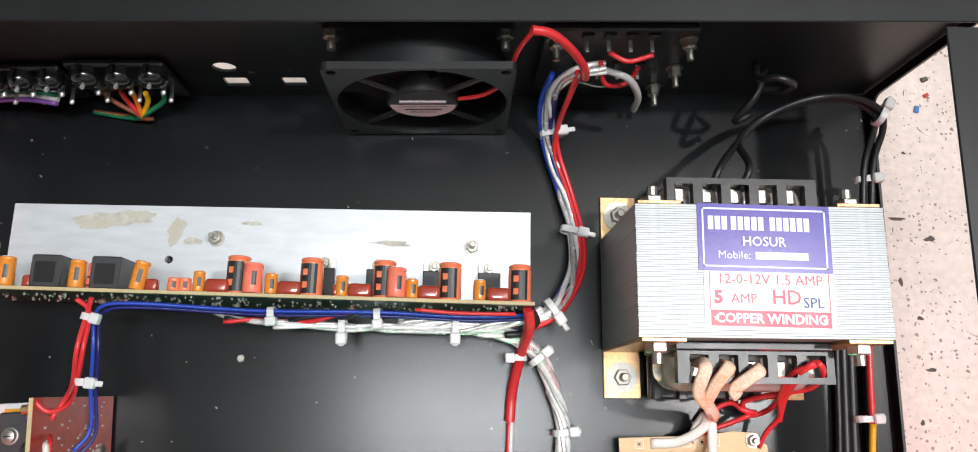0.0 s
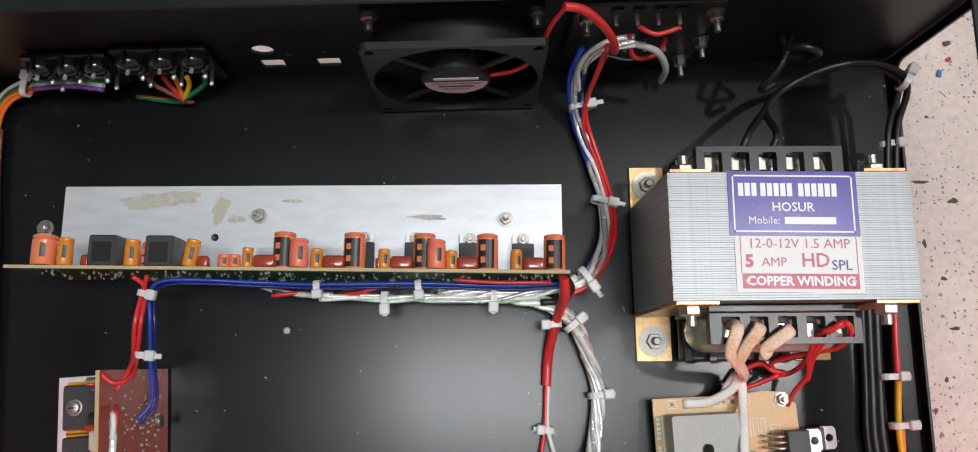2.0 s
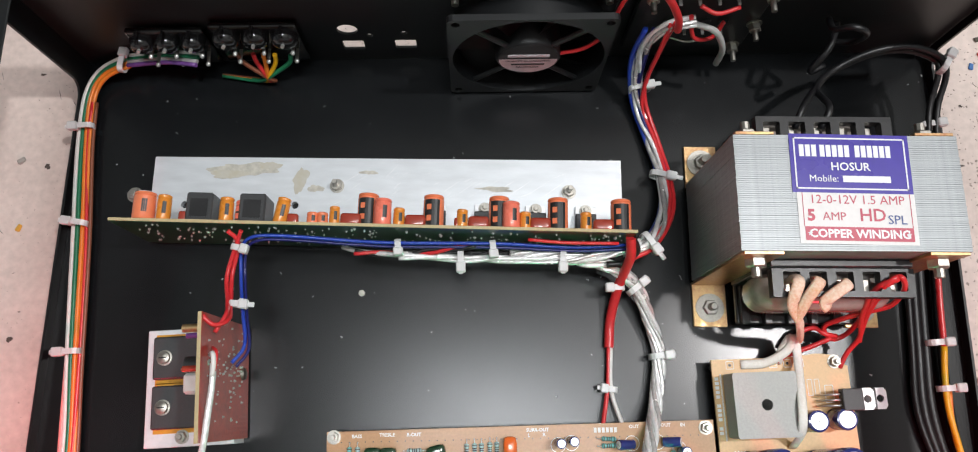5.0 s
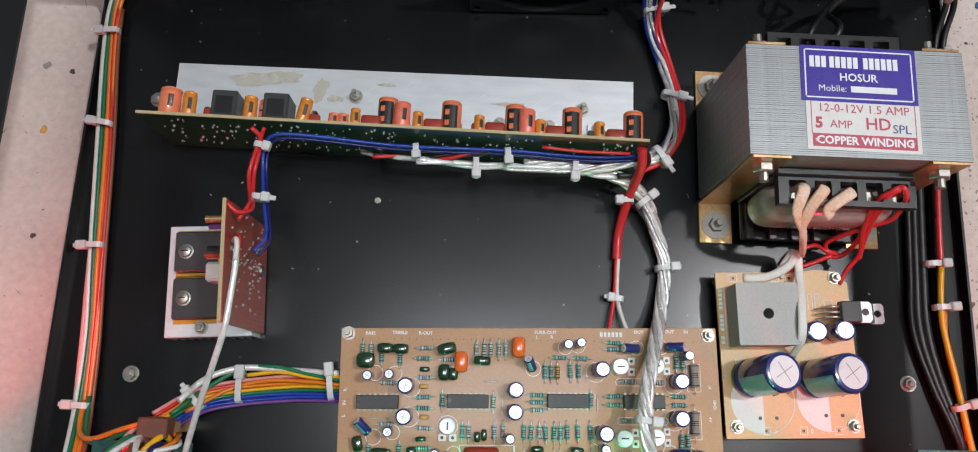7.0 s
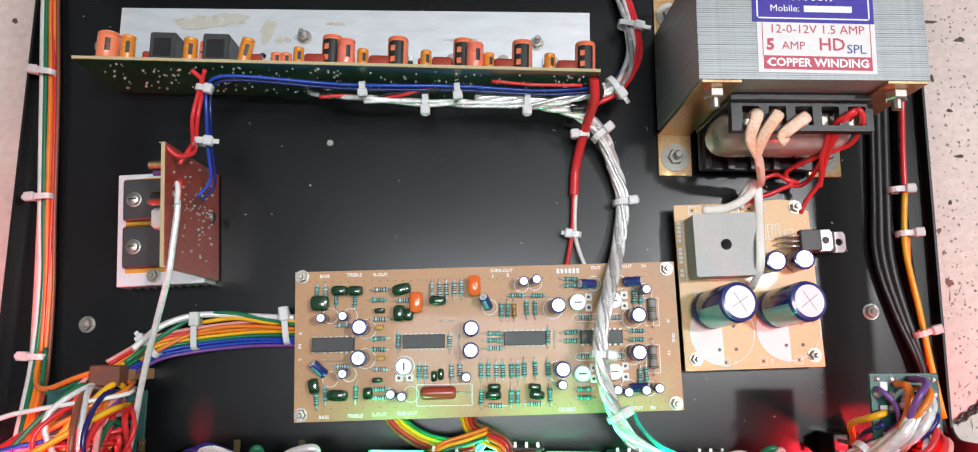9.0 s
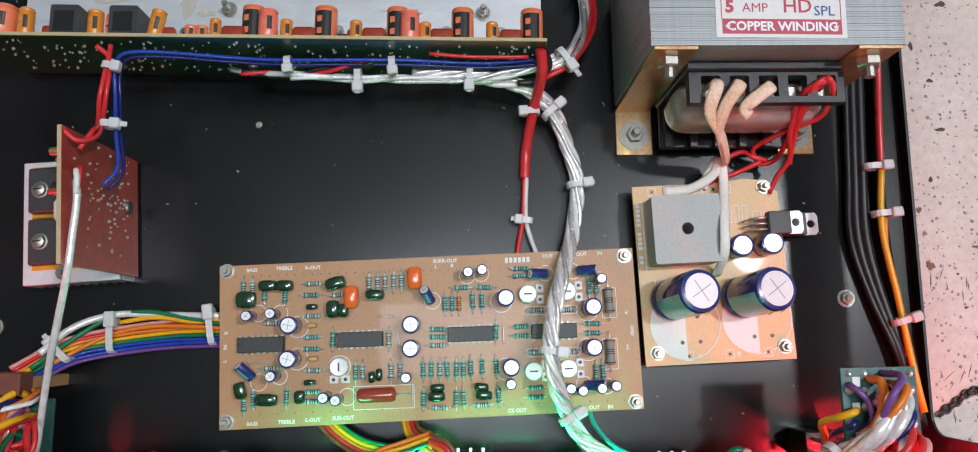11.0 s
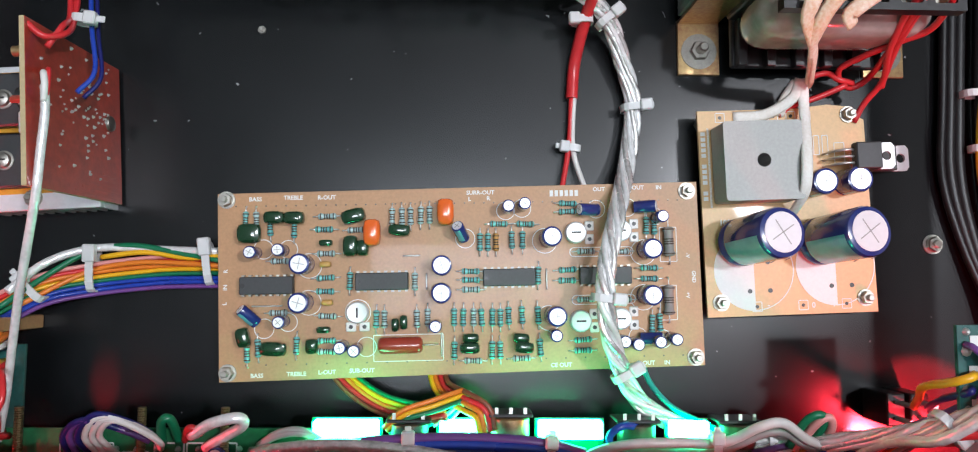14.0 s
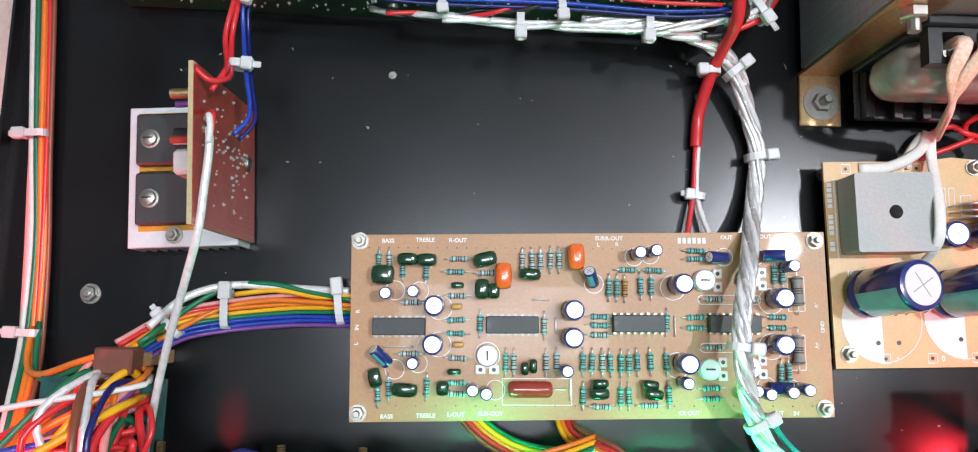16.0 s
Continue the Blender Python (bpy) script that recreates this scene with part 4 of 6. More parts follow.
outline(ctl, rounded(-0.0334, -0.0076, -0.0295, -0.0198, 0.0003, 2), 0.0003, SZ)
for x, y in ((52.6, 9.7), (53.0, -8.3)):
    outline(ctl, rounded((x - 12) * MM, (x + 12) * MM, (y - 1.7) * MM, (y + 1.7) * MM, 0.0016), 0.0003, SZ)
for x, y in ((79.2, 12.0), (78.6, -10.0)):
    outline(ctl, rounded((x - 4.2) * MM, (x + 2.2) * MM, (y - 6.5) * MM, (y + 6.5) * MM, 0.0003, 2), 0.0003, SZ)
for x, y, r in ((-73.8, 12.8, 3.6), (-64.6, 12.6, 3.4), (-73.5, -16.5, 3.6), (-64.8, -14.3, 3.4), (-36.0, -24.0, 3.6), (-56.9, 6.4, 4.6), (-57.2, -7.3, 4.6), (1.2, 15.6, 3.6), (16.6, 25.8, 3.4), (22.8, 26.6, 3.4),
                (31.2, 14.2, 4.7), (32.2, -14.8, 4.7), (68.5, 9.2, 4.8), (68.0, -7.8, 4.8), (51.0, 25.9, 3.4), (63.0, 26.3, 3.4), (73.0, 22.8, 3.4), (65.5, -22.5, 3.4), (75.0, -23.5, 3.4), (-39.1, -11.2, 4.7)):
    outline(ctl, ring(x * MM, y * MM, r * MM, 20), 0.0003, SZ)
pad = part("pad", lathe([(0.00036, BT), (0.00030, BT + 0.0002)], 7), DULL_STEEL, ctl, m=pose(-84 * MM, 29.0 * MM, 0))
for k in range(1, 46):
    for y in (29.0, -29.8):
        if y > 0 or k % 2:
            o = new("pad", pad.data)
            o.parent, o.matrix_basis = ctl, pose((-84 + 3.7 * k) * MM, y * MM, 0)
for x0, y0, x1, y1 in ((-22, 9.5, -16, 9.5), (-13.5, 2.5, -13.5, -3.0), (31.5, 3.5, 31.5, -4.0), (-8.2, -19.5, -8.2, -28.0), (-78, -8.2, -67, -8.2)):
    part("jumper_wire", tube(mm((x0, y0, 13.6), (x0 * 0.9 + x1 * 0.1, y0 * 0.9 + y1 * 0.1, 14.2), (x0 * 0.1 + x1 * 0.9, y0 * 0.1 + y1 * 0.9, 14.2), (x1, y1, 13.6)), 0.0003, 6), SOLDER, ctl)

# ---- power-supply board ----
psu = thing("rectifier_board", pose(0.1270, 0.0138, 0, 0, 0, 2.6), "yellow power-supply board with bridge rectifier and two large blue capacitors", "circuit board")
PT = 0.0110
bm = plate([(-0.0333, -0.0400), (0.0333, -0.0400), (0.0326, 0.0348), (0.0290, 0.0368), (0.0285, 0.0400), (0.0180, 0.0412), (0.0040, 0.0398), (-0.0333, 0.0398)], [], 0.0016)
part("board", bm, PCB_TAN2, psu, "yellowish phenolic board with a ragged corner", m=pose(0, 0, PT - 0.0016))
for x, y in ((-0.0280, -0.0345), (0.0285, -0.0345), (0.0262, 0.0370), (-0.0290, 0.0365)):
    part("spacer", lathe([(0.0026, 0.0001), (0.0026, PT - 0.0018)], 6, pose(x, y, 0)), NICKEL, psu)
    if x > -0.0285 or y < 0:
        nut(psu, x, y, PT + 0.0001, r=0.0026, stub=0.0018)
case_b = plate(rounded(-0.0148, 0.0148, -0.0148, 0.0148, 0.0012, 3), [ring(0, 0, 0.0026, 18)], 0.0135)
part("bridge_rectifier", case_b, BRIDGE_GREY, psu, "square grey bridge rectifier with a centre hole", m=pose(-0.0138, 0.0180, PT + 0.0010))
part("lead_holder", box(-0.0278, 0.0002, 0.0040, 0.0320, PT, PT + 0.0012), CHIP_BLACK, psu)
for x, y, lean, way in ((-0.0205, -0.0118, 12, 22), (0.0104, -0.0124, 12, 22)):
    big = electrolytic(psu, x / MM, y / MM, 9.2, 28.5, PT + 0.0018, lean, way, face=225.0, half=40.0)
    part("dash_mark", box(-0.0010, 0.0010, -0.0098, -0.0096, 0.0150, 0.0156), MARK_BLACK, big)
    part("dash_mark", box(-0.0010, 0.0010, -0.0098, -0.0096, 0.0240, 0.0246), MARK_BLACK, big)
for x, y in ((0.0100, 0.0098), (0.0232, 0.0102)):
    electrolytic(psu, x / MM, y / MM, 5.0, 12.5, PT)
for cx, cy in ((-0.0145, -0.0225), (0.0175, -0.0215)):
    half = [(cx + 0.0152 * math.cos(radians(a)), cy + 0.0152 * math.sin(radians(a))) for a in range(90, 271, 9)]
    bm = plate(half, [], 0.00008)
    part("printed_half_disc", bm, SILK, psu, m=pose(0, 0, PT + 0.00004))
    outline(psu, ring(cx, cy, 0.0154, 40), 0.0004, PT + 0.00016)
    for dx, dy in ((-0.0045, 0.003), (0.0055, 0.003), (-0.002, -0.0080), (0.006, -0.0080)):
        part("drill_hole", lathe([(0.0009, PT), (0.0009, PT + 0.00022)], 10, pose(cx + dx, cy + dy, 0)), MARK_BLACK, psu)
for x, y in ((-0.0245, 0.0370), (-0.0035, 0.0370), (0.0035, 0.0370), (0.0095, 0.0370), (-0.0140, -0.0365), (0.0040, -0.0365), (0.0210, -0.0365)):
    outline(psu, rounded(x - 0.0018, x + 0.0018, y - 0.0018, y + 0.0018, 0.0002, 2), 0.0003, PT + 0.00016)
    part("drill_hole", lathe([(0.0007, PT), (0.0007, PT + 0.0002)], 8, pose(x, y, 0)), MARK_BLACK, psu)
for s, x, y in (("0", 0.0080, -0.0365), ("+", 0.0160, -0.0365), ("-", -0.0095, -0.0365)):
    words(s, 0.0030, SILK, psu, pose(x, y, PT + 0.0002, 0, 0, 180), bold=0.0001)
for k in range(13):
    if k not in (5, 10):
        bar(-0.0325, -0.0307, 0.0300 - 0.0021 * k, 0.0315 - 0.0021 * k, PT + 0.00006, SILK, psu)
outline(psu, [(-0.0298, 0.0330), (-0.0294, 0.0330), (-0.0294, 0.0020), (-0.0298, 0.0020)], 0.0003, PT + 0.00016)
words("1000", 0.0030, SILK, psu, pose(-0.0240, -0.0040, PT + 0.0002), bold=0.00012)
for x in (0.0095, 0.0130, 0.0165):
    outline(psu, rounded(x - 0.0011, x + 0.0011, 0.0215, 0.0290, 0.0002, 2), 0.0003, PT + 0.00016)
outline(psu, rounded(0.0200, 0.0240, 0.0180, 0.0260, 0.0002, 2), 0.0003, PT + 0.00016)
for k, (x, z) in enumerate(((0.0222, 0.0195), (0.0326, 0.0110))):
    reg = part("regulator", box(x, x + 0.0098, 0.0140, 0.0240, z, z + 0.0044, 0.0004), CHIP_BLACK, psu, "black voltage regulator with metal tab")
    tab = plate([(x + 0.0098, 0.0140), (x + 0.0150, 0.0140), (x + 0.0162, 0.0155), (x + 0.0162, 0.0225), (x + 0.0150, 0.0240), (x + 0.0098, 0.0240)], [ring(x + 0.0130, 0.0190, 0.0018, 14)], 0.0013)
    part("tab", tab, ALU_FIN, reg, m=pose(0, 0, z))
    for j in range(3):
        y = 0.0165 + 0.0025 * j
        part("leg", tube([Vector((x, y, z + 0.002)), Vector((x - 0.004, y, z + 0.002)), Vector((x - 0.0065, y, z - 0.002)), Vector((x - 0.0068, y, PT))], 0.0005, 6, step=3), SOLDER, reg)

# ---- rear panel: fan, sockets, speaker terminals ----
fan = thing("cooling_fan", SKEW @ pose(0.0015, 0.2140, 0.0405) @ Matrix.Diagonal((0.965, 0.82, 0.965, 1)), "black eighty-millimetre cooling fan bolted to the rear panel", "fan")
for y0, y1 in ((-0.0250, -0.0212), (-0.0040, -0.0002)):
    bm = plate(rounded(-0.040, 0.040, -0.040, 0.040, 0.003, 3), [ring(0, 0, 0.0382, 40)] + [ring(sx * 0.0358, sz * 0.0358, 0.0022, 10) for sx in (-1, 1) for sz in (-1, 1)], y1 - y0)
    part("frame_plate", bm, FAN_BLACK, fan, m=Matrix.Translation((0, y1, 0)) @ pose(0, 0, 0, 90))
bm = bmesh.new()
for r0, r1 in ((0.0382, 0.0394),):
    n = 40
    vs = [[bm.verts.new((r * math.cos(2 * math.pi * i / n), y, r * math.sin(2 * math.pi * i / n))) for r, y in ((r0, -0.0213), (r0, -0.0039), (r1, -0.0039), (r1, -0.0213))] for i in range(n)]
    for a, b in zip(vs, vs[1:] + vs[:1]):
        for k in range(4):
            bm.faces.new((a[k], a[(k + 1) % 4], b[(k + 1) % 4], b[k]))
part("duct", bm, FAN_BLACK, fan, smooth=True)
hub = part("hub", lathe([(0.0165, 0.0040), (0.0165, 0.0235), (0.0155, 0.0248)], 32, pose(0, 0, 0, 90)), FAN_BLACK, fan, smooth=True)
for k in range(4):
    a = radians(45 + 90 * k)
    part("strut", rod((0.016 * math.cos(a), -0.0225, 0.016 * math.sin(a)), (0.0388 * math.cos(a), -0.0225, 0.0388 * math.sin(a)), 0.0016, 8), FAN_BLACK, fan)
for k in range(7):
    bm = bmesh.new()
    grid = []
    for i in range(5):
        r = 0.0162 + 0.0205 * i / 4
        row = []
        for j in range(5):
            a = 2 * math.pi * k / 7 + (j / 4 - 0.5) * 0.80
            row.append(bm.verts.new((r * math.cos(a), -0.0060 - 0.0125 * j / 4, r * math.sin(a))))
        grid.append(row)
    for i in range(4):
        for j in range(4):
            bm.faces.new((grid[i][j], grid[i + 1][j], grid[i + 1][j + 1], grid[i][j + 1]))
    got = bmesh.ops.solidify(bm, geom=bm.faces[:], thickness=0.0010)
    part("blade", bm, FAN_BLACK, fan, smooth=True)
disc = part("hub_label", lathe([(0.0150, 0.02485), (0.0150, 0.0250)], 32, pose(0, 0, 0, 90)), MARK_BLACK, fan, "round black and pink label")
low = plate([(0.0148 * math.cos(radians(a)), 0.0148 * math.sin(radians(a)) + 0.0) for a in range(180, 361, 9)], [], 0.0001)
part("label_half", low, material("pale_pink_paper", (0.75, 0.62, 0.64), 0.4), disc, m=Matrix.Translation((0, -0.0250, 0)) @ pose(0, 0, 0, 90))
FM = Matrix.Translation((0, -0.0252, 0)) @ pose(0, 0, 0, 90)
words("QUALITY GUARANTEED", 0.0021, MARK_BLACK, disc, FM @ pose(0, -0.0017, 0), bold=0.00005)
words("BRUSHLESS", 0.0024, MARK_BLACK, disc, FM @ pose(0, -0.0085, 0), bold=0.00005)
part("print", box(-0.0085, 0.0085, -0.02525, -0.0251, -0.0060, -0.0045), MARK_BLACK, disc)
part("print", box(-0.0105, 0.0105, -0.0252, -0.0250, 0.0025, 0.0050), INK_WHITE, disc)
for sx in (-1, 1):
    bm = lathe([(0.0036, 0), (0.0036, 0.0030), (0.0030, 0.0034)], 6)
    lathe([(0.0018, 0.0034), (0.0018, 0.0090)], 10, None, bm)
    part("bolt", bm, NICKEL, fan, m=Matrix.Translation((sx * 0.0358, -0.0041, 0.0358)) @ pose(0, 0, 0, 90))


def socket_block(name, x0, x1, z0, z1, cols, rows, label):
    """A moulded input-socket block with tall solder tags."""
    cx = (x0 + x1) / 2
    ob = thing(name, SKEW @ pose(cx, 0.2140, 0), label, "socket")
    w = (x1 - x0) / 2
    part("moulding", box(-w, w, -0.0035, -0.0002, z0, z1, 0.0012, seg=2), GLOSS_BLACK, ob)
    for i in range(cols):
        x = -w + (i + 0.5) * 2 * w / cols
        r = 2 * w / cols * 0.47
        bm = lathe([(r, 0.0030), (r, 0.0058), (r * 0.92, 0.0078), (r * 0.72, 0.0093), (r * 0.4, 0.0101)], 20, Matrix.Translation((x, 0, z1 - r - 0.001)) @ pose(0, 0, 0, 90))
        part("socket_housing", bm, GLOSS_BLACK, ob, smooth=True)
        part("rib", box(x - 0.0007, x + 0.0007, -0.0085, -0.0030, z1 - 0.002, z1 + 0.0016, 0.0004), GLOSS_BLACK, ob)
        part("contact", rod((x, -0.0098, z1 - r + 0.001), (x, -0.0118, z1 - r + 0.002), 0.0009, 8), SOLDER, ob, smooth=True)
        for j in range(rows):
            z = z0 + 0.013 + j * 0.009
            part("solder_tag", box(x + 0.0022, x + 0.0040, -0.0100, -0.0030, z, z + 0.0007, 0.0002), NICKEL, ob)
            part("solder_blob", lathe([(0.0010, 0), (0.0012, 0.0012), (0.0005, 0.0022)], 8, Matrix.Translation((x + 0.0031, -0.0097, z)) @ pose(0, 0, 0, 60)), SOLDER, ob, smooth=True)
    return ob


socket_block("input_socket_block", -0.1955, -0.1575, 0.0060, 0.0400, 3, 2, "black moulded input socket block with soldered tags")
socket_block("output_socket_block", -0.1540, -0.1110, 0.0080, 0.0440, 3, 2, "black moulded output socket block with coloured wires")

term = thing("speaker_terminal", SKEW @ pose(0.0850, 0.2140, 0), "black spring speaker terminal plate with long bolts", "terminal block")
part("terminal_plate", box(-0.0330, 0.0300, -0.0035, -0.0002, 0.0180, 0.0780, 0.0008), BOBBIN, term)
for x, z in ((-0.028, 0.070), (0.027, 0.070), (0.0285, 0.042), (0.0245, 0.0200)):
    bm = rod((x, -0.0035, z), (x, -0.0130, z), 0.0014, 10)
    lathe([(0.0038, 0), (0.0038, 0.0008)], 18, Matrix.Translation((x, -0.0036, z)) @ pose(0, 0, 0, 90), bm)
    lathe([(0.0030, 0.0008), (0.0030, 0.0040), (0.0026, 0.0044)], 6, Matrix.Translation((x, -0.0036, z)) @ pose(0, 0, 0, 90), bm)
    part("bolt", bm, NICKEL, term)
for i, x in enumerate((-0.0150, -0.0060, 0.0030, 0.0120)):
    for z in (0.068, 0.040):
        part("solder_lug", box(x - 0.0008, x + 0.0008, -0.0085, -0.0030, z, z + 0.0007, 0.0002), SOLDER, term)
        part("contact_frame", box(x - 0.0026, x + 0.0026, -0.0046, -0.0036, z + 0.003, z + 0.007, 0.0003), FAN_BLACK, term)
part("link_wire", tube(mm((-14, -10, 41), (-5, -12, 40), (4, -11, 41)), 0.0005, 6), SOLDER, term)
part("red_lead", tube(mm((-6, -9, 69), (2, -12, 67), (12, -10, 69)), 0.0011, 8), WIRE["red"], term)
part("red_lead", tube(mm((-8, -9, 60), (-4, -14, 48), (6, -12, 44), (10, -8, 52)), 0.0011, 8), WIRE["red"], term)


# ---- wiring ----
def wire(parent, colour, pts, r=1.1, name="wire", label=""):
    return part(name, tube(mm(*pts), r * MM, 8), WIRE[colour] if isinstance(colour, str) else colour, parent, label)


def loom(parent, colours, pts, r=1.1, gap=1.0, layers=1, jitter=0.0, seed=0):
    """Parallel wires side by side along one line, in the order of the colours, each with its own slight wander."""
    rng = random.Random(seed)
    per = math.ceil(len(colours) / layers)
    for i, c in enumerate(colours):
        off = ((i % per) - (per - 1) / 2) * 2 * r * gap
        line = smooth_line(mm(*pts), 5)
        ph, amp_ = rng.uniform(0, 6.28), jitter * MM
        moved = []
        for k, p in enumerate(line):
            d = (line[min(k + 1, len(line) - 1)] - line[max(k - 1, 0)]).normalized()
            side = d.cross(Vector((0, 0, 1)))
            side = side.normalized() if side.length > 0.05 else Vector((1, 0, 0))
            moved.append(p + side * (off * MM + amp_ * math.sin(ph + k * 0.33)) + Vector((0, 0, 1)) * ((i // per) * 2 * r * MM * 0.9 + amp_ * 0.6 * math.cos(ph * 1.7 + k * 0.29)))
        part("wire", tube(moved, r * MM, 8, raw=True), WIRE[c] if isinstance(c, str) else c, parent)


def twisted(parent, mats, pts, r=1.5, turns=0.9, spread=1.5):
    """Strands laid round one another along a line."""
    line = smooth_line(mm(*pts), 9)
    for j, mt in enumerate(mats):
        moved = []
        run = 0.0
        for k, p in enumerate(line):
            if k:
                run += (p - line[k - 1]).length
            d = (line[min(k + 1, len(line) - 1)] - line[max(k - 1, 0)]).normalized()
            side = d.cross(Vector((0, 0, 1)))
            side = side.normalized() if side.length > 0.05 else Vector((1, 0, 0))
            top = side.cross(d)
            a = run / 0.045 * 2 * math.pi * turns + 2 * math.pi * j / len(mats) + 0.5 * math.sin(run * 130 + j)
            moved.append(p + (side * math.cos(a) + top * math.sin(a) * 0.7) * spread * MM)
        part("strand", tube(moved, r * MM, 9, raw=True), WIRE[mt] if isinstance(mt, str) else mt, parent)


def tie(parent, at, way, w=4.0, h=3.0, tail=5.0, flip=1):
    """A nylon cable tie round a bundle that runs along `way` degrees: band, square head and cut tail."""
    bm = bmesh.new()
    n = 18
    vs = []
    for i in range(n):
        a = 2 * math.pi * i / n
        c, s = math.cos(a), math.sin(a)
        k = (abs(c) ** 3 + abs(s) ** 3) ** (-1 / 3)
        vs.append([bm.verts.new((x * MM, c * k * (w + o) * MM, s * k * (h + o) * MM)) for x, o in ((-1.4, 0.0), (1.4, 0.0), (1.4, 0.8), (-1.4, 0.8))])
    for a, b in zip(vs, vs[1:] + vs[:1]):
        for k in range(4):
            bm.faces.new((a[k], a[(k + 1) % 4], b[(k + 1) % 4], b[k]))
    ob = part("cable_tie", bm, NYLON, parent, "milky white nylon cable tie", m=pose(at[0] * MM, at[1] * MM, at[2] * MM, 0, 0, way + random.uniform(-7, 7)))
    part("tie_head", box(-0.0022, 0.0022, *sorted((flip * w * MM * 0.40, flip * (w + 2.2) * MM)), (h - 1.6) * MM, (h + 2.0) * MM, 0.0005), NYLON, ob)
    if tail:
        part("tie_tail", box(-0.0011, 0.0011, *sorted((flip * (w + 2.0) * MM, flip * (w + 2.0 + tail * 0.6) * MM)), (h - 0.4) * MM, (h + 0.4) * MM, 0.0003), NYLON, ob)
    return ob


S = SILVER_WIRE
left = thing("input_wiring_loom", pose(0, 0, 0), "flat loom of white, green, orange and red wires", "cable loom")
LEFT = [(-164, 197, 24), (-182, 200, 19), (-204, 201, 13), (-219, 195, 8), (-226, 182, 5), (-226, 155, 4), (-221, 105, 4), (-216, 47, 4), (-213, 10, 4), (-212, -26, 5), (-209, -45, 12), (-205, -66, 24)]
loom(left, ["violet", "grey", "green", "white"], [(x, y + 1.5, z) for x, y, z in LEFT[:3]], 1.15, 0.85, 1, 0.3, 2)
loom(left, ["orange", "orange", "green", "white"], [(x, y + 1.5, z) for x, y, z in LEFT[2:]], 1.15, 0.85, 1, 0.4, 2)
loom(left, ["brown", "red"], [(x + 4, y, z + 0.4) for x, y, z in LEFT[4:]], 1.0, 0.95, 1, 0.7, 7)
loom(left, ["white", "pink"], [(x - 2.5, y, z - 1) for x, y, z in LEFT[6:]], 1.1, 0.95, 1, 0.9, 17)
for at, way, fl in (((-206, 201, 14), 175, -1), ((-226, 168, 6), 90, 1), ((-222.5, 117, 6), 90, 1), ((-217.5, 53, 6), 90, 1), ((-212, -24, 7), 90, 1)):
    tie(left, at, way, 4.6, 2.8, 3, fl)
wire(left, "orange", [(-210, -22, 7), (-206, -35, 15), (-196, -38, 24), (-180, -33, 32), (-164, -28, 37)], 1.2)
wire(left, "green", [(-208, -20, 6), (-204, -36, 13), (-195, -40, 22), (-180, -35, 29), (-166, -31, 34)], 1.0)
outw = thing("output_socket_leads", pose(0.0045, 0, 0), "brown, red, orange, yellow and green leads from the sockets", "wires")
for c, x in (("brown", -149), ("red", -141), ("orange", -136), ("yellow", -130), ("green", -122)):
    wire(outw, c, [(x, 202, 24), (x * 0.85 - 20.5, 200, 18), (-137, 196, 9), (-140 - 0.3 * (x + 136), 197, 3), (-163, 200, 2)], 1.2)

spk = thing("speaker_wiring_loom", pose(0, 0, 0), "blue, silver and red speaker cables tied into one loom", "cable loom")
REAR = [(80, 206, 58), (68, 205, 55), (61, 203, 44), (59, 198, 26), (62, 186, 10), (68, 165, 7), (73, 142, 9), (71, 123, 18), (61, 107, 27), (47, 101, 30)]
twisted(spk, [S, TINNED_WIRE, S, TINNED_WIRE], REAR, 1.2, 0.35, 2.0)
wire(spk, "blue", [(58, 206, 50), (55, 200, 28), (59, 186, 8), (66, 165, 6), (72, 142, 8), (69, 123, 16), (60, 107, 24)], 1.3)
wire(spk, "navy", [(62, 206, 50), (61, 190, 14), (67, 168, 8), (74, 150, 9), (75, 135, 12)], 1.2)
wire(spk, "red", [(70, 204, 60), (67, 200, 40), (64, 188, 15), (72, 164, 8), (77, 142, 10), (75, 123, 18), (64, 105, 26), (52, 98, 26)], 1.2)
wire(spk, "red", [(68, 204, 58), (63, 186, 14), (70, 164, 9), (75, 142, 11), (73, 123, 19), (62, 105, 27)], 1.0)
wire(spk, "grey", [(78, 206, 56), (90, 203, 54), (97, 200, 42), (98, 199, 28)], 1.6)
for at, way in (((62, 191, 14), 105), ((72, 145, 10), 80), ((61, 106, 27), 35)):
    tie(spk, at, way, 5.0, 3.6, 6, -1)
fanw = thing("fan_lead", pose(0, 0, 0), "red sleeved fan lead arching over the terminals", "wires")
part("sleeve", tube(mm((45, 203, 96), (53, 203, 93), (62, 202, 82), (69, 201, 68), (71, 201, 58)), 0.0018, 10), WIRE["red"], fanw, "glossy red sleeve", smooth=True)
wire(fanw, "red", [(15, 196, 42), (28, 196, 48), (37, 198, 60), (41, 201, 82), (46, 203, 96)], 1.0)
wire(fanw, "black", [(12, 196, 40), (27, 197, 46), (37, 200, 58), (41, 204, 80), (45, 205, 94)], 0.9)

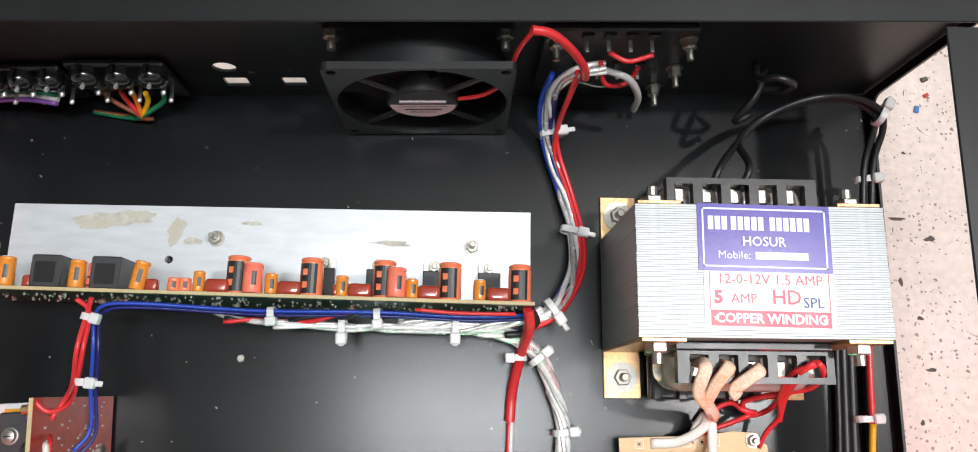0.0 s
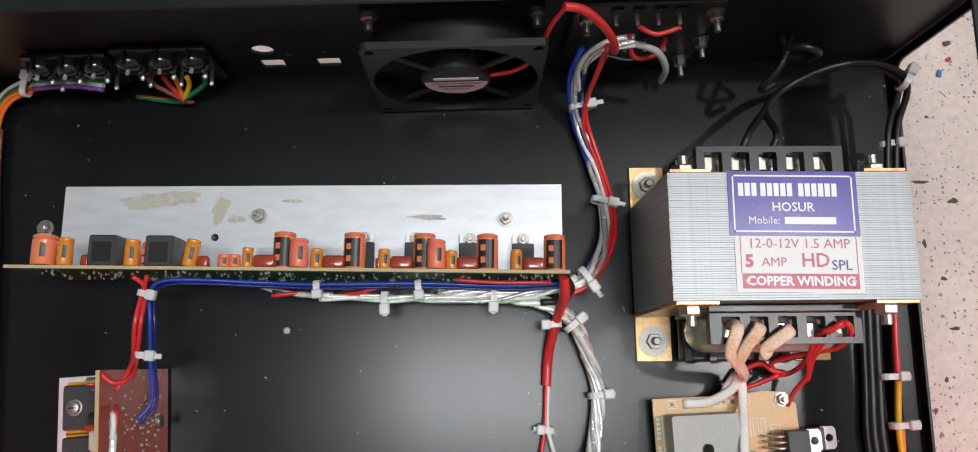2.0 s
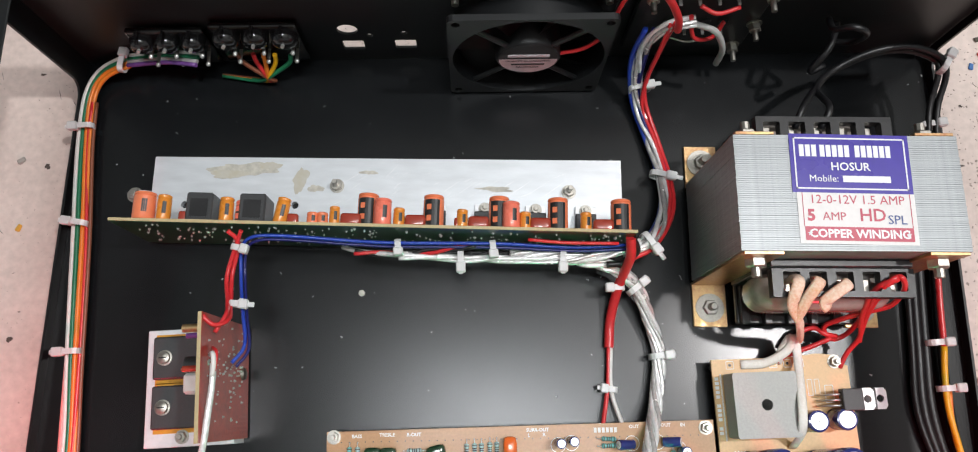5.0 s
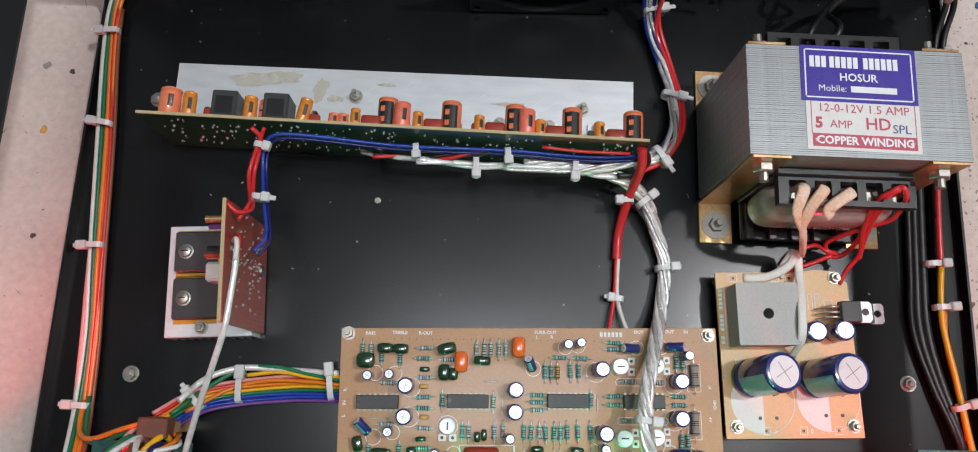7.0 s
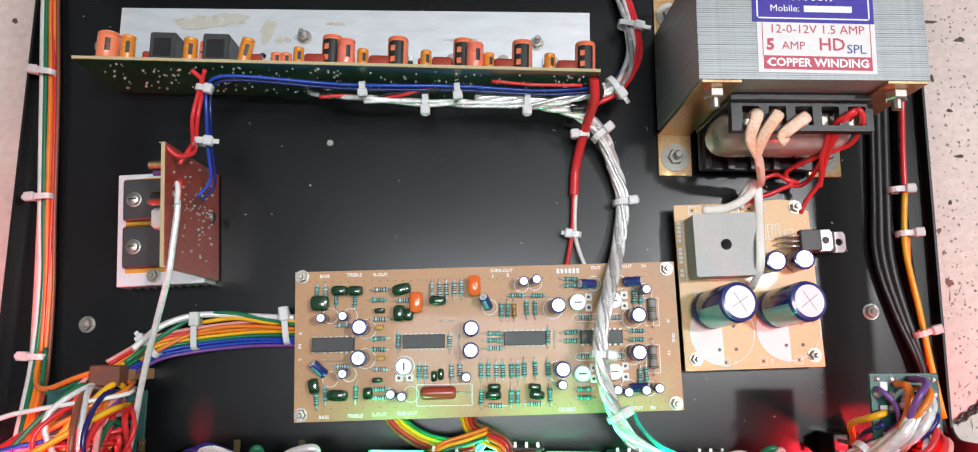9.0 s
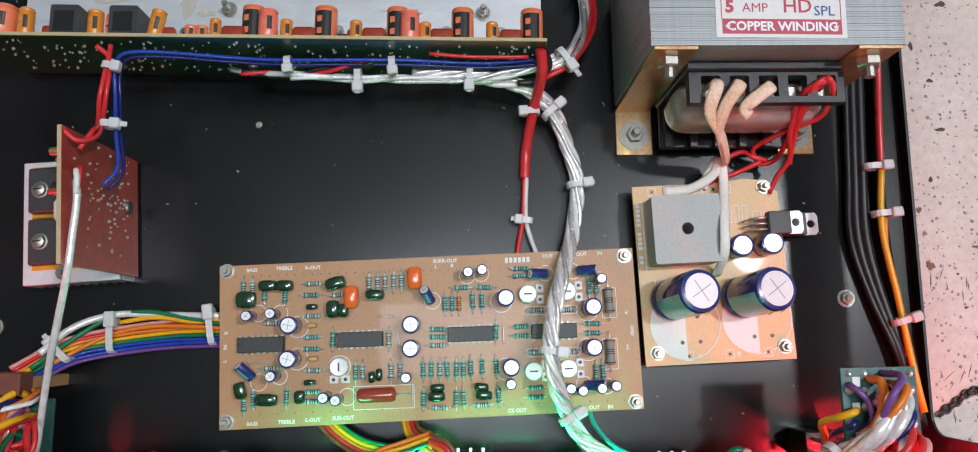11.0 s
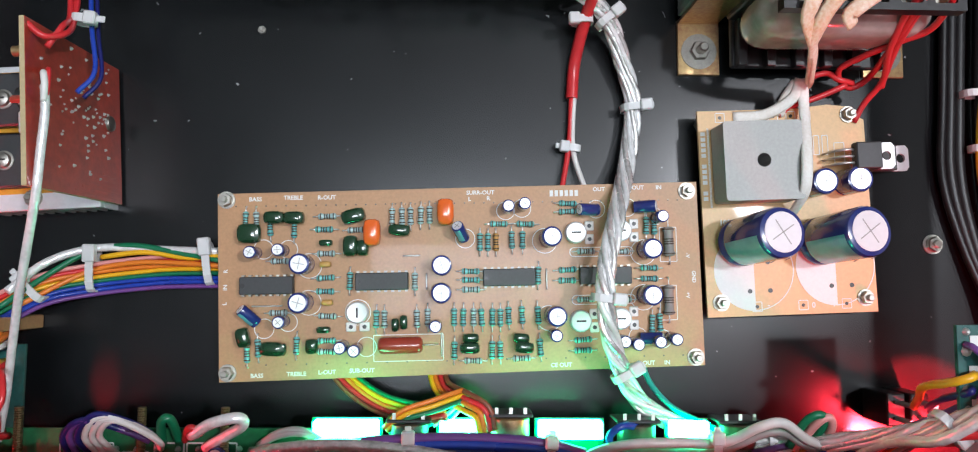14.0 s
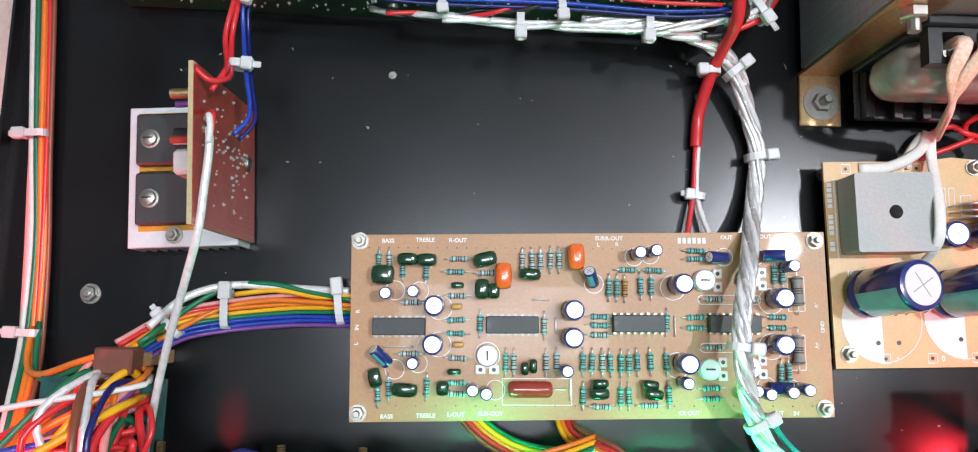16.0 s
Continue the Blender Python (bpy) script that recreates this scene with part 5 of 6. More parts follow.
sil = thing("signal_cable_loom", pose(0, 0, 0), "twisted clear-sleeved silver cables tied over the boards to the front", "cable loom")
SILV = [(-6, 99, 26), (24, 98, 26), (43, 95, 22), (56, 87, 15), (64, 70, 8), (68, 55, 6), (65, 32, 9), (57, 8, 26), (52, -12, 33), (53, -30, 33), (58, -44, 28), (66, -57, 22), (78, -65, 22), (92, -70, 25), (116, -71, 30), (134, -67, 44), (147, -59, 66), (157, -49, 83), (166, -39, 85), (170, -33, 77)]
twisted(sil, [S, TINNED_WIRE] * 3, SILV, 1.2, 0.75, 2.4)
twisted(sil, [S, S], SILV, 1.2, 0.3, 1.0)
twisted(sil, [S, TINNED_WIRE, S], [(-58, 97.5, 30), (-37, 97, 28), (-6, 97, 27), (20, 97, 28), (44, 100, 30), (56, 106, 30)], 0.95, 0.5, 1.3)
wire(sil, S, [(-86, 103, 22), (-76, 100, 26), (-60, 98, 30), (-40, 97, 29)], 1.3)
twisted(sil, ["red", "black"], [(-79, 99, 30), (-60, 98.5, 28), (-40, 100, 31), (-22, 102, 33)], 0.9, 1.3, 0.9)
wire(sil, "red", [(2, 104, 39), (20, 103, 38), (44, 103, 38)], 0.8)
for at, way in (((56, 86, 16), 125), ((68, 54, 7), 92), ((52, -20, 33), 90), ((60, -47, 27), 120), ((-29, 96, 29), 0), ((19, 97, 28), 0), ((112, -71, 27), 0), ((149, -57, 70), 40)):
    tie(sil, at, way, 4.4, 3.7, 1.5, -1)
rw = thing("red_sleeved_lead", pose(0, 0, 0), "red sleeved lead with a red and a white wire", "wires")
part("sleeve", tube(mm((49, 105, 42), (50, 97, 34), (48, 88, 16), (45, 72, 5), (44, 58, 4)), 0.0024, 10), WIRE["red"], rw, "shiny red sleeve", smooth=True)
wire(rw, "red", [(44, 60, 4), (43, 40, 4), (40, 22, 6), (38, 14, 8)], 1.1)
wire(rw, "white", [(45, 60, 4), (44.5, 38, 4), (49, 22, 6), (52, 14, 8)], 1.1)
tie(rw, (46.5, 86, 14), 100, 3.4, 3.0, 0, 1)
tie(rw, (44, 38, 4), 90, 2.8, 2.2, 3, 1)
wire(rw, "black", [(50, 105, 42), (53, 100, 36), (48, 96, 28), (40, 95, 27)], 1.5)

bl = thing("blue_supply_lead", pose(0, 0, 0), "blue and red supply leads to the small module", "wires")
BLUE = [(-126, 46, 48), (-122, 54, 45), (-125, 69, 42), (-129, 86, 36), (-129, 98, 38), (-124, 103, 41), (-110, 104, 40), (-79, 103, 36), (-58, 102.5, 35), (-13, 103, 34), (24, 102, 33), (49, 103, 35)]
wire(bl, "blue", BLUE, 0.85)
wire(bl, "navy", [(x + 1.5, y - 1.5, z - 1.5) for x, y, z in BLUE], 0.75)
wire(bl, "red", [(-134, 105, 45), (-130, 100, 41), (-133, 86, 36), (-130, 72, 44), (-127, 64, 54), (-131, 61, 60), (-136, 65, 62)], 1.05)
wire(bl, "red", [(-128, 105, 45), (-130, 101, 42), (-135, 86, 37), (-131, 72, 45), (-128, 66, 55), (-131, 58, 58)], 1.0)
tie(bl, (-130, 98, 39), 75, 2.8, 2.6, 0, -1)
tie(bl, (-127, 72, 43), 85, 3.0, 2.8, 5, -1)
tie(bl, (-58, 101, 34), 0, 2.6, 3.0, 0, -1)
tie(bl, (-14, 101, 33), 0, 3.0, 3.0, 0, -1)

gr = thing("grey_screened_lead", pose(0, 0, 0), "grey screened lead from the red board to the front", "wires")
wire(gr, S, [(-129.5, 45, 61), (-129.5, 37, 60), (-130, 24, 60.5), (-131, 11, 60), (-136, -4, 54), (-142, -20, 46.5), (-148, -37, 38), (-152, -55, 33), (-154, -70, 33)], 1.45)
wire(gr, "white", [(-132.5, 49, 56), (-130, 49, 61), (-129, 45, 62), (-129.5, 40, 61)], 1.1)
wire(gr, "red", [(-132.5, 52, 54), (-129, 50, 60), (-128.5, 45, 61), (-129.3, 40, 60.5)], 0.8)

rib = thing("rainbow_ribbon_cable", pose(0, 0, 0), "rainbow ribbon cable tied on its way to the control board", "cable loom")
RIB = [(-86, -12, 9), (-100, -12, 6), (-115, -12.5, 5), (-138, -15.5, 6), (-154, -20, 13), (-166, -30, 25)]
loom(rib, ["violet", "blue", "blue", "green", "yellow", "orange", "red", "pink"], RIB, 0.85, 0.95, 1, 0.15, 4)
loom(rib, ["violet", "blue", "brown"], [(x, y - 1, z - 2) for x, y, z in RIB], 0.95, 1.2, 1, 0.3, 5)
wire(rib, "green", [(-88, -8, 10), (-104, -5.5, 8), (-122, -2.5, 8), (-138, -5, 8), (-150, -13, 12), (-162, -26, 24)], 1.1)
wire(rib, S, [(-90, -4.5, 9), (-110, -4, 7), (-135, -3.5, 8), (-151, -9, 13), (-160, -20, 22)], 1.6)
wire(rib, "yellow", [(-88, -6, 10), (-102, -7, 8), (-118, -5, 8), (-134, -7, 8)], 1.0)
wire(rib, "orange", [(-88, -10, 10), (-104, -9, 8), (-122, -9, 7), (-140, -13, 7), (-158, -25, 18)], 1.0)
tie(rib, (-94, -9, 8), 2, 7.5, 3.4, 0, 1)
tie(rib, (-137, -12, 7), 8, 7.5, 3.6, 0, 1)
tie(rib, (-155, -19, 14), 40, 5.0, 3.4, 4, 1)

rt = thing("mains_switch_loom", pose(0, 0, 0), "black cables with a red and yellow lead tied along the side", "cable loom")
wire(rt, "red", [(206, 150, 26), (207, 118, 16), (208, 106, 12), (207, 80, 11), (207, 60, 10)], 1.5)
wire(rt, "yellow", [(207, 60, 10), (206, 44, 9), (206, 29, 9), (210, 4, 9), (213, -22, 10), (216, -48, 12)], 1.5)
wire(rt, "orange", [(208, 40, 8), (207.5, 20, 8), (211, 0, 8), (213, -24, 9)], 1.2)
for dx, r in ((-7.5, 2.2), (-4.0, 2.4), (-10.5, 1.6), (4.0, 2.2)):
    wire(rt, "black", [(208 + dx, 150, 5), (207 + dx * 1.0, 106, 4), (205 + dx, 60, 4), (205 + dx * 1.1, 29, 4), (209 + dx * 0.8, 2, 4), (214 + dx * 0.4, -24, 6), (217, -55, 8)], r)
for at, way, fl in (((205, 62, 8), 90, -1), ((207, 40, 9), 92, -1), ((212, -8, 9), 105, -1), ((207, 170, 22), 90, -1)):
    tie(rt, at, way, 4.5, 3.0, 2, fl)
mc = thing("mains_cable", pose(0, 0, 0), "black mains cord looped behind the transformer", "cable")
for dx in (-2.0, 2.0):
    wire(mc, "black", [(206 + dx, 150, 22), (207 + dx, 176, 26), (209 + dx, 192, 34), (205, 199, 38 + dx), (190, 203, 40 + dx), (172, 201, 38 + dx), (155, 194, 32 + dx), (141, 180, 42), (133 + dx * 3, 164, 58), (129 + dx * 3, 154, 56)], 1.6)
wire(mc, "black", [(148, 214, 48), (146, 204, 56), (150, 200, 66), (158, 199, 62), (159, 202, 48), (152, 206, 40)], 1.6)
wire(mc, "black", [(154, 214, 44), (148, 200, 46), (142, 192, 36), (150, 196, 34)], 1.6)
tie(mc, (208, 196, 38), 150, 4.5, 3.6, 3, -1)

sec = thing("secondary_leads", pose(0, 0, 0), "peach braided and red leads from the transformer to the rectifier", "wires")
PE = PEACH_BRAID
for pts in ([(114, 84, 56), (115, 82, 65), (113, 72, 61), (123, 66, 44), (133, 62, 20)], [(125, 84, 56), (124, 82, 65), (119, 74, 61), (120, 67, 50), (131, 63, 22)], [(137, 82, 56), (136, 81, 65), (127, 74, 62), (129, 71, 59)]):
    bm = tube(mm(*pts), 0.0027, 8, flat=0.38)
    part("braided_lead", bm, PE, sec)
for pts in ([(130, 64, 18), (128, 57, 15), (118, 51, 12), (106, 50, 11)], [(131, 64, 18), (132, 54, 16), (128, 34, 26.5), (127.5, 20, 25.5), (128, 12, 12)], [(129, 63, 17), (126, 57, 13), (124, 51, 11)]):
    part("braided_lead", tube(mm(*pts), 0.0022, 8, flat=0.45), WHITE_BRAID, sec)
for pts in ([(159, 83, 55), (157, 83, 65), (151, 80, 58), (154, 71, 38), (160, 63, 22), (157, 56, 14), (154, 49, 11)],
            [(159, 83, 55), (158, 84, 66), (162, 80, 61), (164, 75, 46), (158, 73, 38), (151, 71, 26), (146, 68, 16), (152, 63, 10), (158, 65, 13), (156, 70, 32), (153, 80, 60), (157, 84, 65), (159, 83, 56)],
            [(158, 83, 60), (155, 81, 60), (156, 72, 40), (160, 64, 23), (161, 61, 19)], [(153, 64, 13), (147, 65, 14), (143, 68, 12), (137, 66, 10), (132, 60, 9)],
            [(150, 63, 14), (141, 59, 11), (130, 55, 10), (124, 51, 11)]):
    wire(sec, "red", pts, 1.2)

# ---- front: board, pots, light bars, wiring ----
fb = thing("front_board", pose(0, 0, 0), "green front control board with printed outlines and pots", "circuit board")
part("board", box(-0.1600, -0.0505, -0.0930, -0.0665, 0.0260, 0.0276), material("front_green_mask", (0.02, 0.15, 0.06), 0.3, 0, 0.4, 500, 110, 0.1, clear=0.3), fb, "green board")
for x0, x1, y0, y1 in ((-0.136, -0.118, -0.079, -0.0715), (-0.115, -0.106, -0.081, -0.0745), (-0.104, -0.094, -0.078, -0.0715), (-0.093, -0.076, -0.078, -0.0715)):
    outline(fb, rounded(x0, x1, y0, y1, 0.0003, 2), 0.0006, 0.02772)
for k in range(9):
    x = -0.131 + 0.007 * k
    part("solder_joint", lathe([(0.0011, 0.0276), (0.0008, 0.0288), (0.0003, 0.0302)], 8, pose(x, -0.0735, 0)), SOLDER, fb, smooth=True)
electrolytic(fb, -81, -74.5, 3.1, 8, 0.0277)
thread = [(0.0013 + 0.0003 * (k % 2), 0.0004 * k) for k in range(72)]
for x in (-0.148, -0.107, -0.079):
    part("threaded_post", lathe(thread, 10, Matrix.Translation((x, -0.0585, 0.0320)) @ pose(0, 0, 0, 90)), DULL_BRASS, fb)


def pot(x, y, body=BRASS):
    """A potentiometer with its can turned to the front panel and three solder lugs."""
    ob = thing("potentiometer", pose(x, y, 0.0270), "small brass-cased potentiometer behind the front panel", "potentiometer", "pots along the front")
    part("can", lathe([(0.0062, 0.0), (0.0068, 0.0006), (0.0068, 0.0070), (0.0060, 0.0085)], 24, pose(0, 0, 0, 90)), body, ob, smooth=True)
    part("wafer", box(-0.0078, 0.0078, 0.0002, 0.0014, -0.0085, 0.0050, 0.0003), DARK_VARNISH, ob)
    part("bush", rod((0, -0.0080, 0), (0, -0.0200, 0), 0.0040, 14), NICKEL, ob, smooth=True)
    for k in (-1, 0, 1):
        part("lug", box(k * 0.005 - 0.0006, k * 0.005 + 0.0006, 0.0014, 0.0036, 0.0040, 0.0046), SOLDER, ob)
    return ob


for x in (-0.0165, 0.0190, 0.0640, 0.1000):
    pot(x, -0.0640 if x != 0.0190 else -0.0620, BRASS if x == 0.0190 else DULL_STEEL)
for x0, x1 in ((-0.0500, -0.0270), (-0.0060, 0.0090), (0.0290, 0.0520), (0.0760, 0.0900)):
    ob = thing("light_bar", pose(0, 0, 0), "lit green light bar behind the front panel", "lamp", "light bars along the front")
    part("diffuser", box(x0, x1, -0.0700, -0.0635, 0.0240, 0.0290, 0.0006), LED_GREEN, ob, "glowing green diffuser")
    # unseen board, extended under the diffuser to keep its green light off the pan
    part("strip_board_shield", box(x0 - 0.001, x1 + 0.001, -0.0930, -0.0632, 0.0224, 0.02395), PCB_GREEN, ob)
for x, y, z in ((0.1860, -0.0900, 0.0520), (-0.1960, -0.0790, 0.0560), (-0.1780, -0.0740, 0.0300)):
    ob = thing("red_led", pose(x, y, z), "lit red indicator light", "lamp", "red indicators")
    part("lens", lathe([(0.0025, 0), (0.0025, 0.003), (0.0018, 0.0046), (0.0006, 0.0052)], 12, pose(0, 0, 0, -90)), LED_RED, ob, smooth=True)

fw = thing("front_wiring_loom", pose(0, 0, 0), "white, blue and silver wires tied along the front panel", "cable loom")
for k in range(4):
    wire(fw, "white" if k else "navy", [(-124 + 3 * k, -76, 28.5), (-127 + 2.5 * k, -68, 35), (-120 + 2 * k, -60 - 0.6 * k, 39), (-110 + 1.5 * k, -62 - k, 38), (-103 + k, -67 - k, 34), (-101, -73, 30)], 1.1)
for k in range(2):
    wire(fw, "violet" if k else "navy", [(-131 + 3 * k, -77, 29), (-132 + 2 * k, -68, 34), (-124, -62, 38), (-113, -65, 36), (-104, -70, 32)], 1.2)
wire(fw, "green", [(-101, -71, 29), (-99, -63, 36), (-96, -62, 36), (-95, -71, 29)], 1.6)
wire(fw, "red", [(-93, -70, 30), (-90, -65, 35), (-86, -67, 33)], 1.3)
part("wire", tube(mm((-90, -68, 33), (-82, -63, 37), (-73, -61, 38), (-72, -64, 36), (-80, -69, 32), (-86, -73, 30)), 0.0020, 9), S, fw)
for k in range(2):
    wire(fw, "grey", [(-68, -72, 30), (-61, -67 - k, 33), (-53, -66 - k, 33), (-47, -70, 30)], 1.2)
wire(fw, "white", [(40, -80, 34), (47, -73, 36), (60, -69.5, 38), (76, -69, 38), (92, -69, 37), (104, -63, 40), (112, -62, 40), (121, -68, 38), (133, -72, 36), (150, -73, 35), (166, -77, 34)], 1.8)
wire(fw, "grey", [(42, -82, 33), (50, -76, 34), (64, -72.5, 35), (90, -72.5, 35), (106, -66, 37), (114, -66, 37), (124, -71, 36), (150, -75, 34)], 1.6)
# the last strand's teal paints in the green sheen along the bundle's lower side
for k, c in enumerate(("violet", "blue", "blue", "navy", "teal")):
    wire(fw, c, [(-48, -74 - k, 35), (-30, -69 - 2 * k, 38), (0, -67.5 - 2.2 * k, 38 + k % 2), (28, -69 - 2.2 * k, 38 + k % 2), (44, -73 - k, 36)], 1.9)
part("wire", tube(mm((-70, -74, 32), (-52, -71, 36), (-36, -70, 38.5), (-14, -71.5, 40), (10, -75, 37)), 0.0024, 9), TINNED_WIRE, fw)
wire(fw, "blue", [(66, -66, 30), (58, -64, 34), (53, -68, 34), (56, -74, 32), (64, -76, 30)], 1.4)
wire(fw, "teal", [(70, -44, 10), (72, -52, 16), (79, -60, 22), (92, -66, 26), (100, -70, 28)], 1.1)
wire(fw, "green", [(116, -71, 34), (120, -62, 38), (124, -59, 40), (127, -62, 38), (122, -72, 34)], 1.5)
wire(fw, "pink", [(118, -72, 34), (124, -62, 39), (128, -60, 40), (129, -65, 38), (124, -74, 33)], 1.5)
for k, c in enumerate(("navy", "blue", "orange", "white", "violet")):
    wire(fw, c, [(104, -78 + k, 32), (122, -74 + k, 34), (138, -69 + k, 46), (150, -60 + k, 64), (158 + k, -50 + 2 * k, 80), (160 + 3 * k, -44 + 2 * k, 76)], 1.5)
for x, y in ((-16, -71), (32, -72.5), (89, -71), (132, -73)):
    tie(fw, (x, y, 37), 0, 4.0, 3.0, 3, 1)
rb2 = thing("front_ribbon_cable", pose(0, 0, 0), "rainbow ribbon from under the control board to the pots", "cable loom")
loom(rb2, ["green", "yellow", "orange", "red", "brown"], [(-46, -46, 8), (-38, -54, 11), (-27, -60, 15), (-14, -62, 22), (-4, -60, 28)], 0.9, 0.95, 1, 0.1, 6)
loom(rb2, ["brown", "red", "orange", "yellow"], [(-8, -47, 8), (-5, -54, 16), (3, -57, 27), (9, -60, 31), (11, -67, 30)], 1.0, 0.95, 1, 0.2, 8)
loom(rb2, ["green", "yellow", "orange"], [(3, -55, 25), (-8, -58, 30), (-18, -61, 31), (-24, -67, 29)], 0.9, 0.95, 1, 0.2, 9)
for k in range(4):
    wire(rb2, "teal" if k % 2 else S, [(5 - k, -54, 22), (2 - k, -60, 22), (-4 - 2 * k, -66, 26)], 0.6)

# small teal board with its crowd of wires, on a bracket from the front panel
tb = thing("switch_board", pose(0.1640, -0.0460, 0), "small teal board on a bracket crowded with clear and red wires", "circuit board")
TBZ = 0.0750
part("board", box(-0.0135, 0.0135, -0.0200, 0.0200, TBZ - 0.0016, TBZ, 0.0001), PCB_TEAL, tb, "teal solder-side board", m=pose(0, 0, 0, 0, 0, 1))
part("bracket", box(-0.0100, 0.0100, -0.0487, -0.0100, TBZ - 0.0032, TBZ - 0.0017, 0.0003), BLACK_STEEL, tb)
for i in range(5):
    for j in range(7):
        if (i * 7 + j * 3) % 4:
            x, y, r = -0.0110 + 0.0055 * i, -0.0170 + 0.0058 * j, 0.0013 + 0.0004 * ((i * 3 + j) % 2)
            part("solder_joint", lathe([(r, TBZ), (r * 0.8, TBZ + 0.0006), (r * 0.3, TBZ + 0.0013)], 8, pose(x, y, 0)), SOLDER, tb, smooth=True)
for x, y in ((-0.0090, 0.0060), (-0.0085, 0.0150), (-0.0090, -0.0110), (-0.0085, -0.0040), (0.0015, 0.0115)):
    part("pad", box(x - 0.0014, x + 0.0014, y - 0.0017, y + 0.0017, TBZ, TBZ + 0.0003, 0.0001), SILK, tb)
tw = thing("switch_wiring", pose(0, 0, 0), "clear, red and pink wires fanning over the teal board", "wires")
rng = random.Random(11)
for k, c in enumerate((S, "pink", "red", S, "orange", "violet", S, "pink", "white", "red", "navy", "red")):
    x0, y0, side = 165 + rng.uniform(-3, 9), -36 + rng.uniform(-14, 8), rng.uniform(-6, 6)
    wire(tw, c, [(x0, y0, 75.4), (x0 + 0.5, y0 - 1, 82 + rng.uniform(0, 5)), (x0 - 6, y0 - 9, 87 + rng.uniform(-3, 4)), (152 + side, -58 + rng.uniform(-3, 2), 72 + rng.uniform(-3, 3)),
                 (144 + side, -66, 52), (140 + 1.5 * side, -80, 36)], 1.9 if c is S else 1.3)
wire(tw, "orange", [(160, -30, 75.4), (161, -31, 82), (160, -38, 84), (157, -47, 81), (151, -57, 68), (142, -64, 52), (132, -70, 40)], 1.6)
wire(tw, "violet", [(152.5, -32, 75.4), (153, -33, 79), (157, -38, 80), (158, -46, 79), (154, -54, 72)], 1.1)
wire(tw, "yellow", [(155, -41, 75.4), (152, -41.5, 78), (148.5, -43.5, 74), (150, -47, 58), (158, -53, 42), (164, -58, 29)], 1.4)
wire(tw, "navy", [(154, -45, 75.4), (152, -46, 77), (152, -50, 64), (160, -56, 44), (172, -60, 29)], 1.2)
for k in range(4):
    x, y = 167 + rng.uniform(-4, 5), -54 + 4 * k + rng.uniform(-2, 2)
    wire(tw, ("red", "pink")[k % 2], [(x, y, 75.4), (x + 0.5, y - 1, 80), (x + 1.5, y - 5, 82), (x + 2, y - 11, 76), (x + 1, -72, 60), (x - 2, -82, 42)], 1.2)
for x in (0.164, 0.173):
    pl = thing("pin_header", pose(x, -0.0610, 0.0001), "black pin header with soldered pins", "connector", "headers by the front panel")
    part("housing", box(-0.0035, 0.0035, -0.006, 0.006, 0, 0.0180, 0.0005), BOBBIN, pl)
    for y in (-0.003, 0.003):
        part("pin", rod((0, y, 0.0180), (0, y, 0.0280), 0.0010, 8), SOLDER, pl)

# selector connector and its tangle of wires
con = thing("selector_connector", pose(-0.1640, -0.0320, 0), "brown selector board with a tangle of coloured wires", "connector")
part("housing", box(-0.0065, 0.0065, -0.0040, 0.0050, 0.0290, 0.0390, 0.0006), material("brown_phenolic_housing", (0.16, 0.05, 0.03), 0.5), con)
part("pillar", box(-0.0060, 0.0060, -0.0020, 0.0030, 0.0001, 0.0289, 0.0004), PCB_TAN, con)
for k in range(5):
    part("solder_blob", lathe([(0.0013, 0), (0.0015, 0.0014), (0.0006, 0.0026)], 8, pose(-0.004 + 0.004 * (k % 3), -0.0070 - 0.005 * (k // 3), 0.0300)), SOLDER, con, smooth=True)
part("selector_board", box(-0.0300, 0.0140, -0.0500, -0.0060, 0.0250, 0.0266, 0.0002), PCB_TEAL, con)
sw = thing("selector_wiring", pose(0, 0, 0), "tangle of red, orange, yellow and white wires", "wires")
rng = random.Random(21)
cols = ["red", "orange", "yellow", "pink", "red", "green", "orange", "orange", "brown", "red", "pink", "orange", "navy", "red", "red", "yellow", "green", "orange", "pink", S, "red", "blue", "orange", "violet"] + ["orange", S, "pink", "orange", "red", "red", "yellow", "white", "red", "orange", "pink", "green", S, "red"]
for k, c in enumerate(cols):
    x0, y0 = -163 + rng.uniform(-9, 9), -40 + rng.uniform(-20, 6)
    x1, y1 = rng.uniform(-222, -150), rng.uniform(-92, -66)
    xm, ym = (x0 + x1) / 2 + rng.uniform(-14, 12), (y0 + y1) / 2 + rng.uniform(-5, 9)
    z = rng.uniform(36, 62)
    wire(sw, c, [(x0, y0, 27), (x0 + rng.uniform(-5, 3), y0 + rng.uniform(-4, 4), z * 0.8), (xm, ym, z), (x1 * 0.75 + xm * 0.25, y1 * 0.7 + ym * 0.3, z * 0.9), (x1, y1, 30)], rng.uniform(1.0, 1.5))
for k in range(4):
    wire(sw, ("white", "pink", "red", "white")[k], [(-168 - 3 * k, -52, 30), (-182, -58 - k, 46), (-198, -63 - 1.5 * k, 48), (-216, -72 - 2 * k, 40)], 1.4)
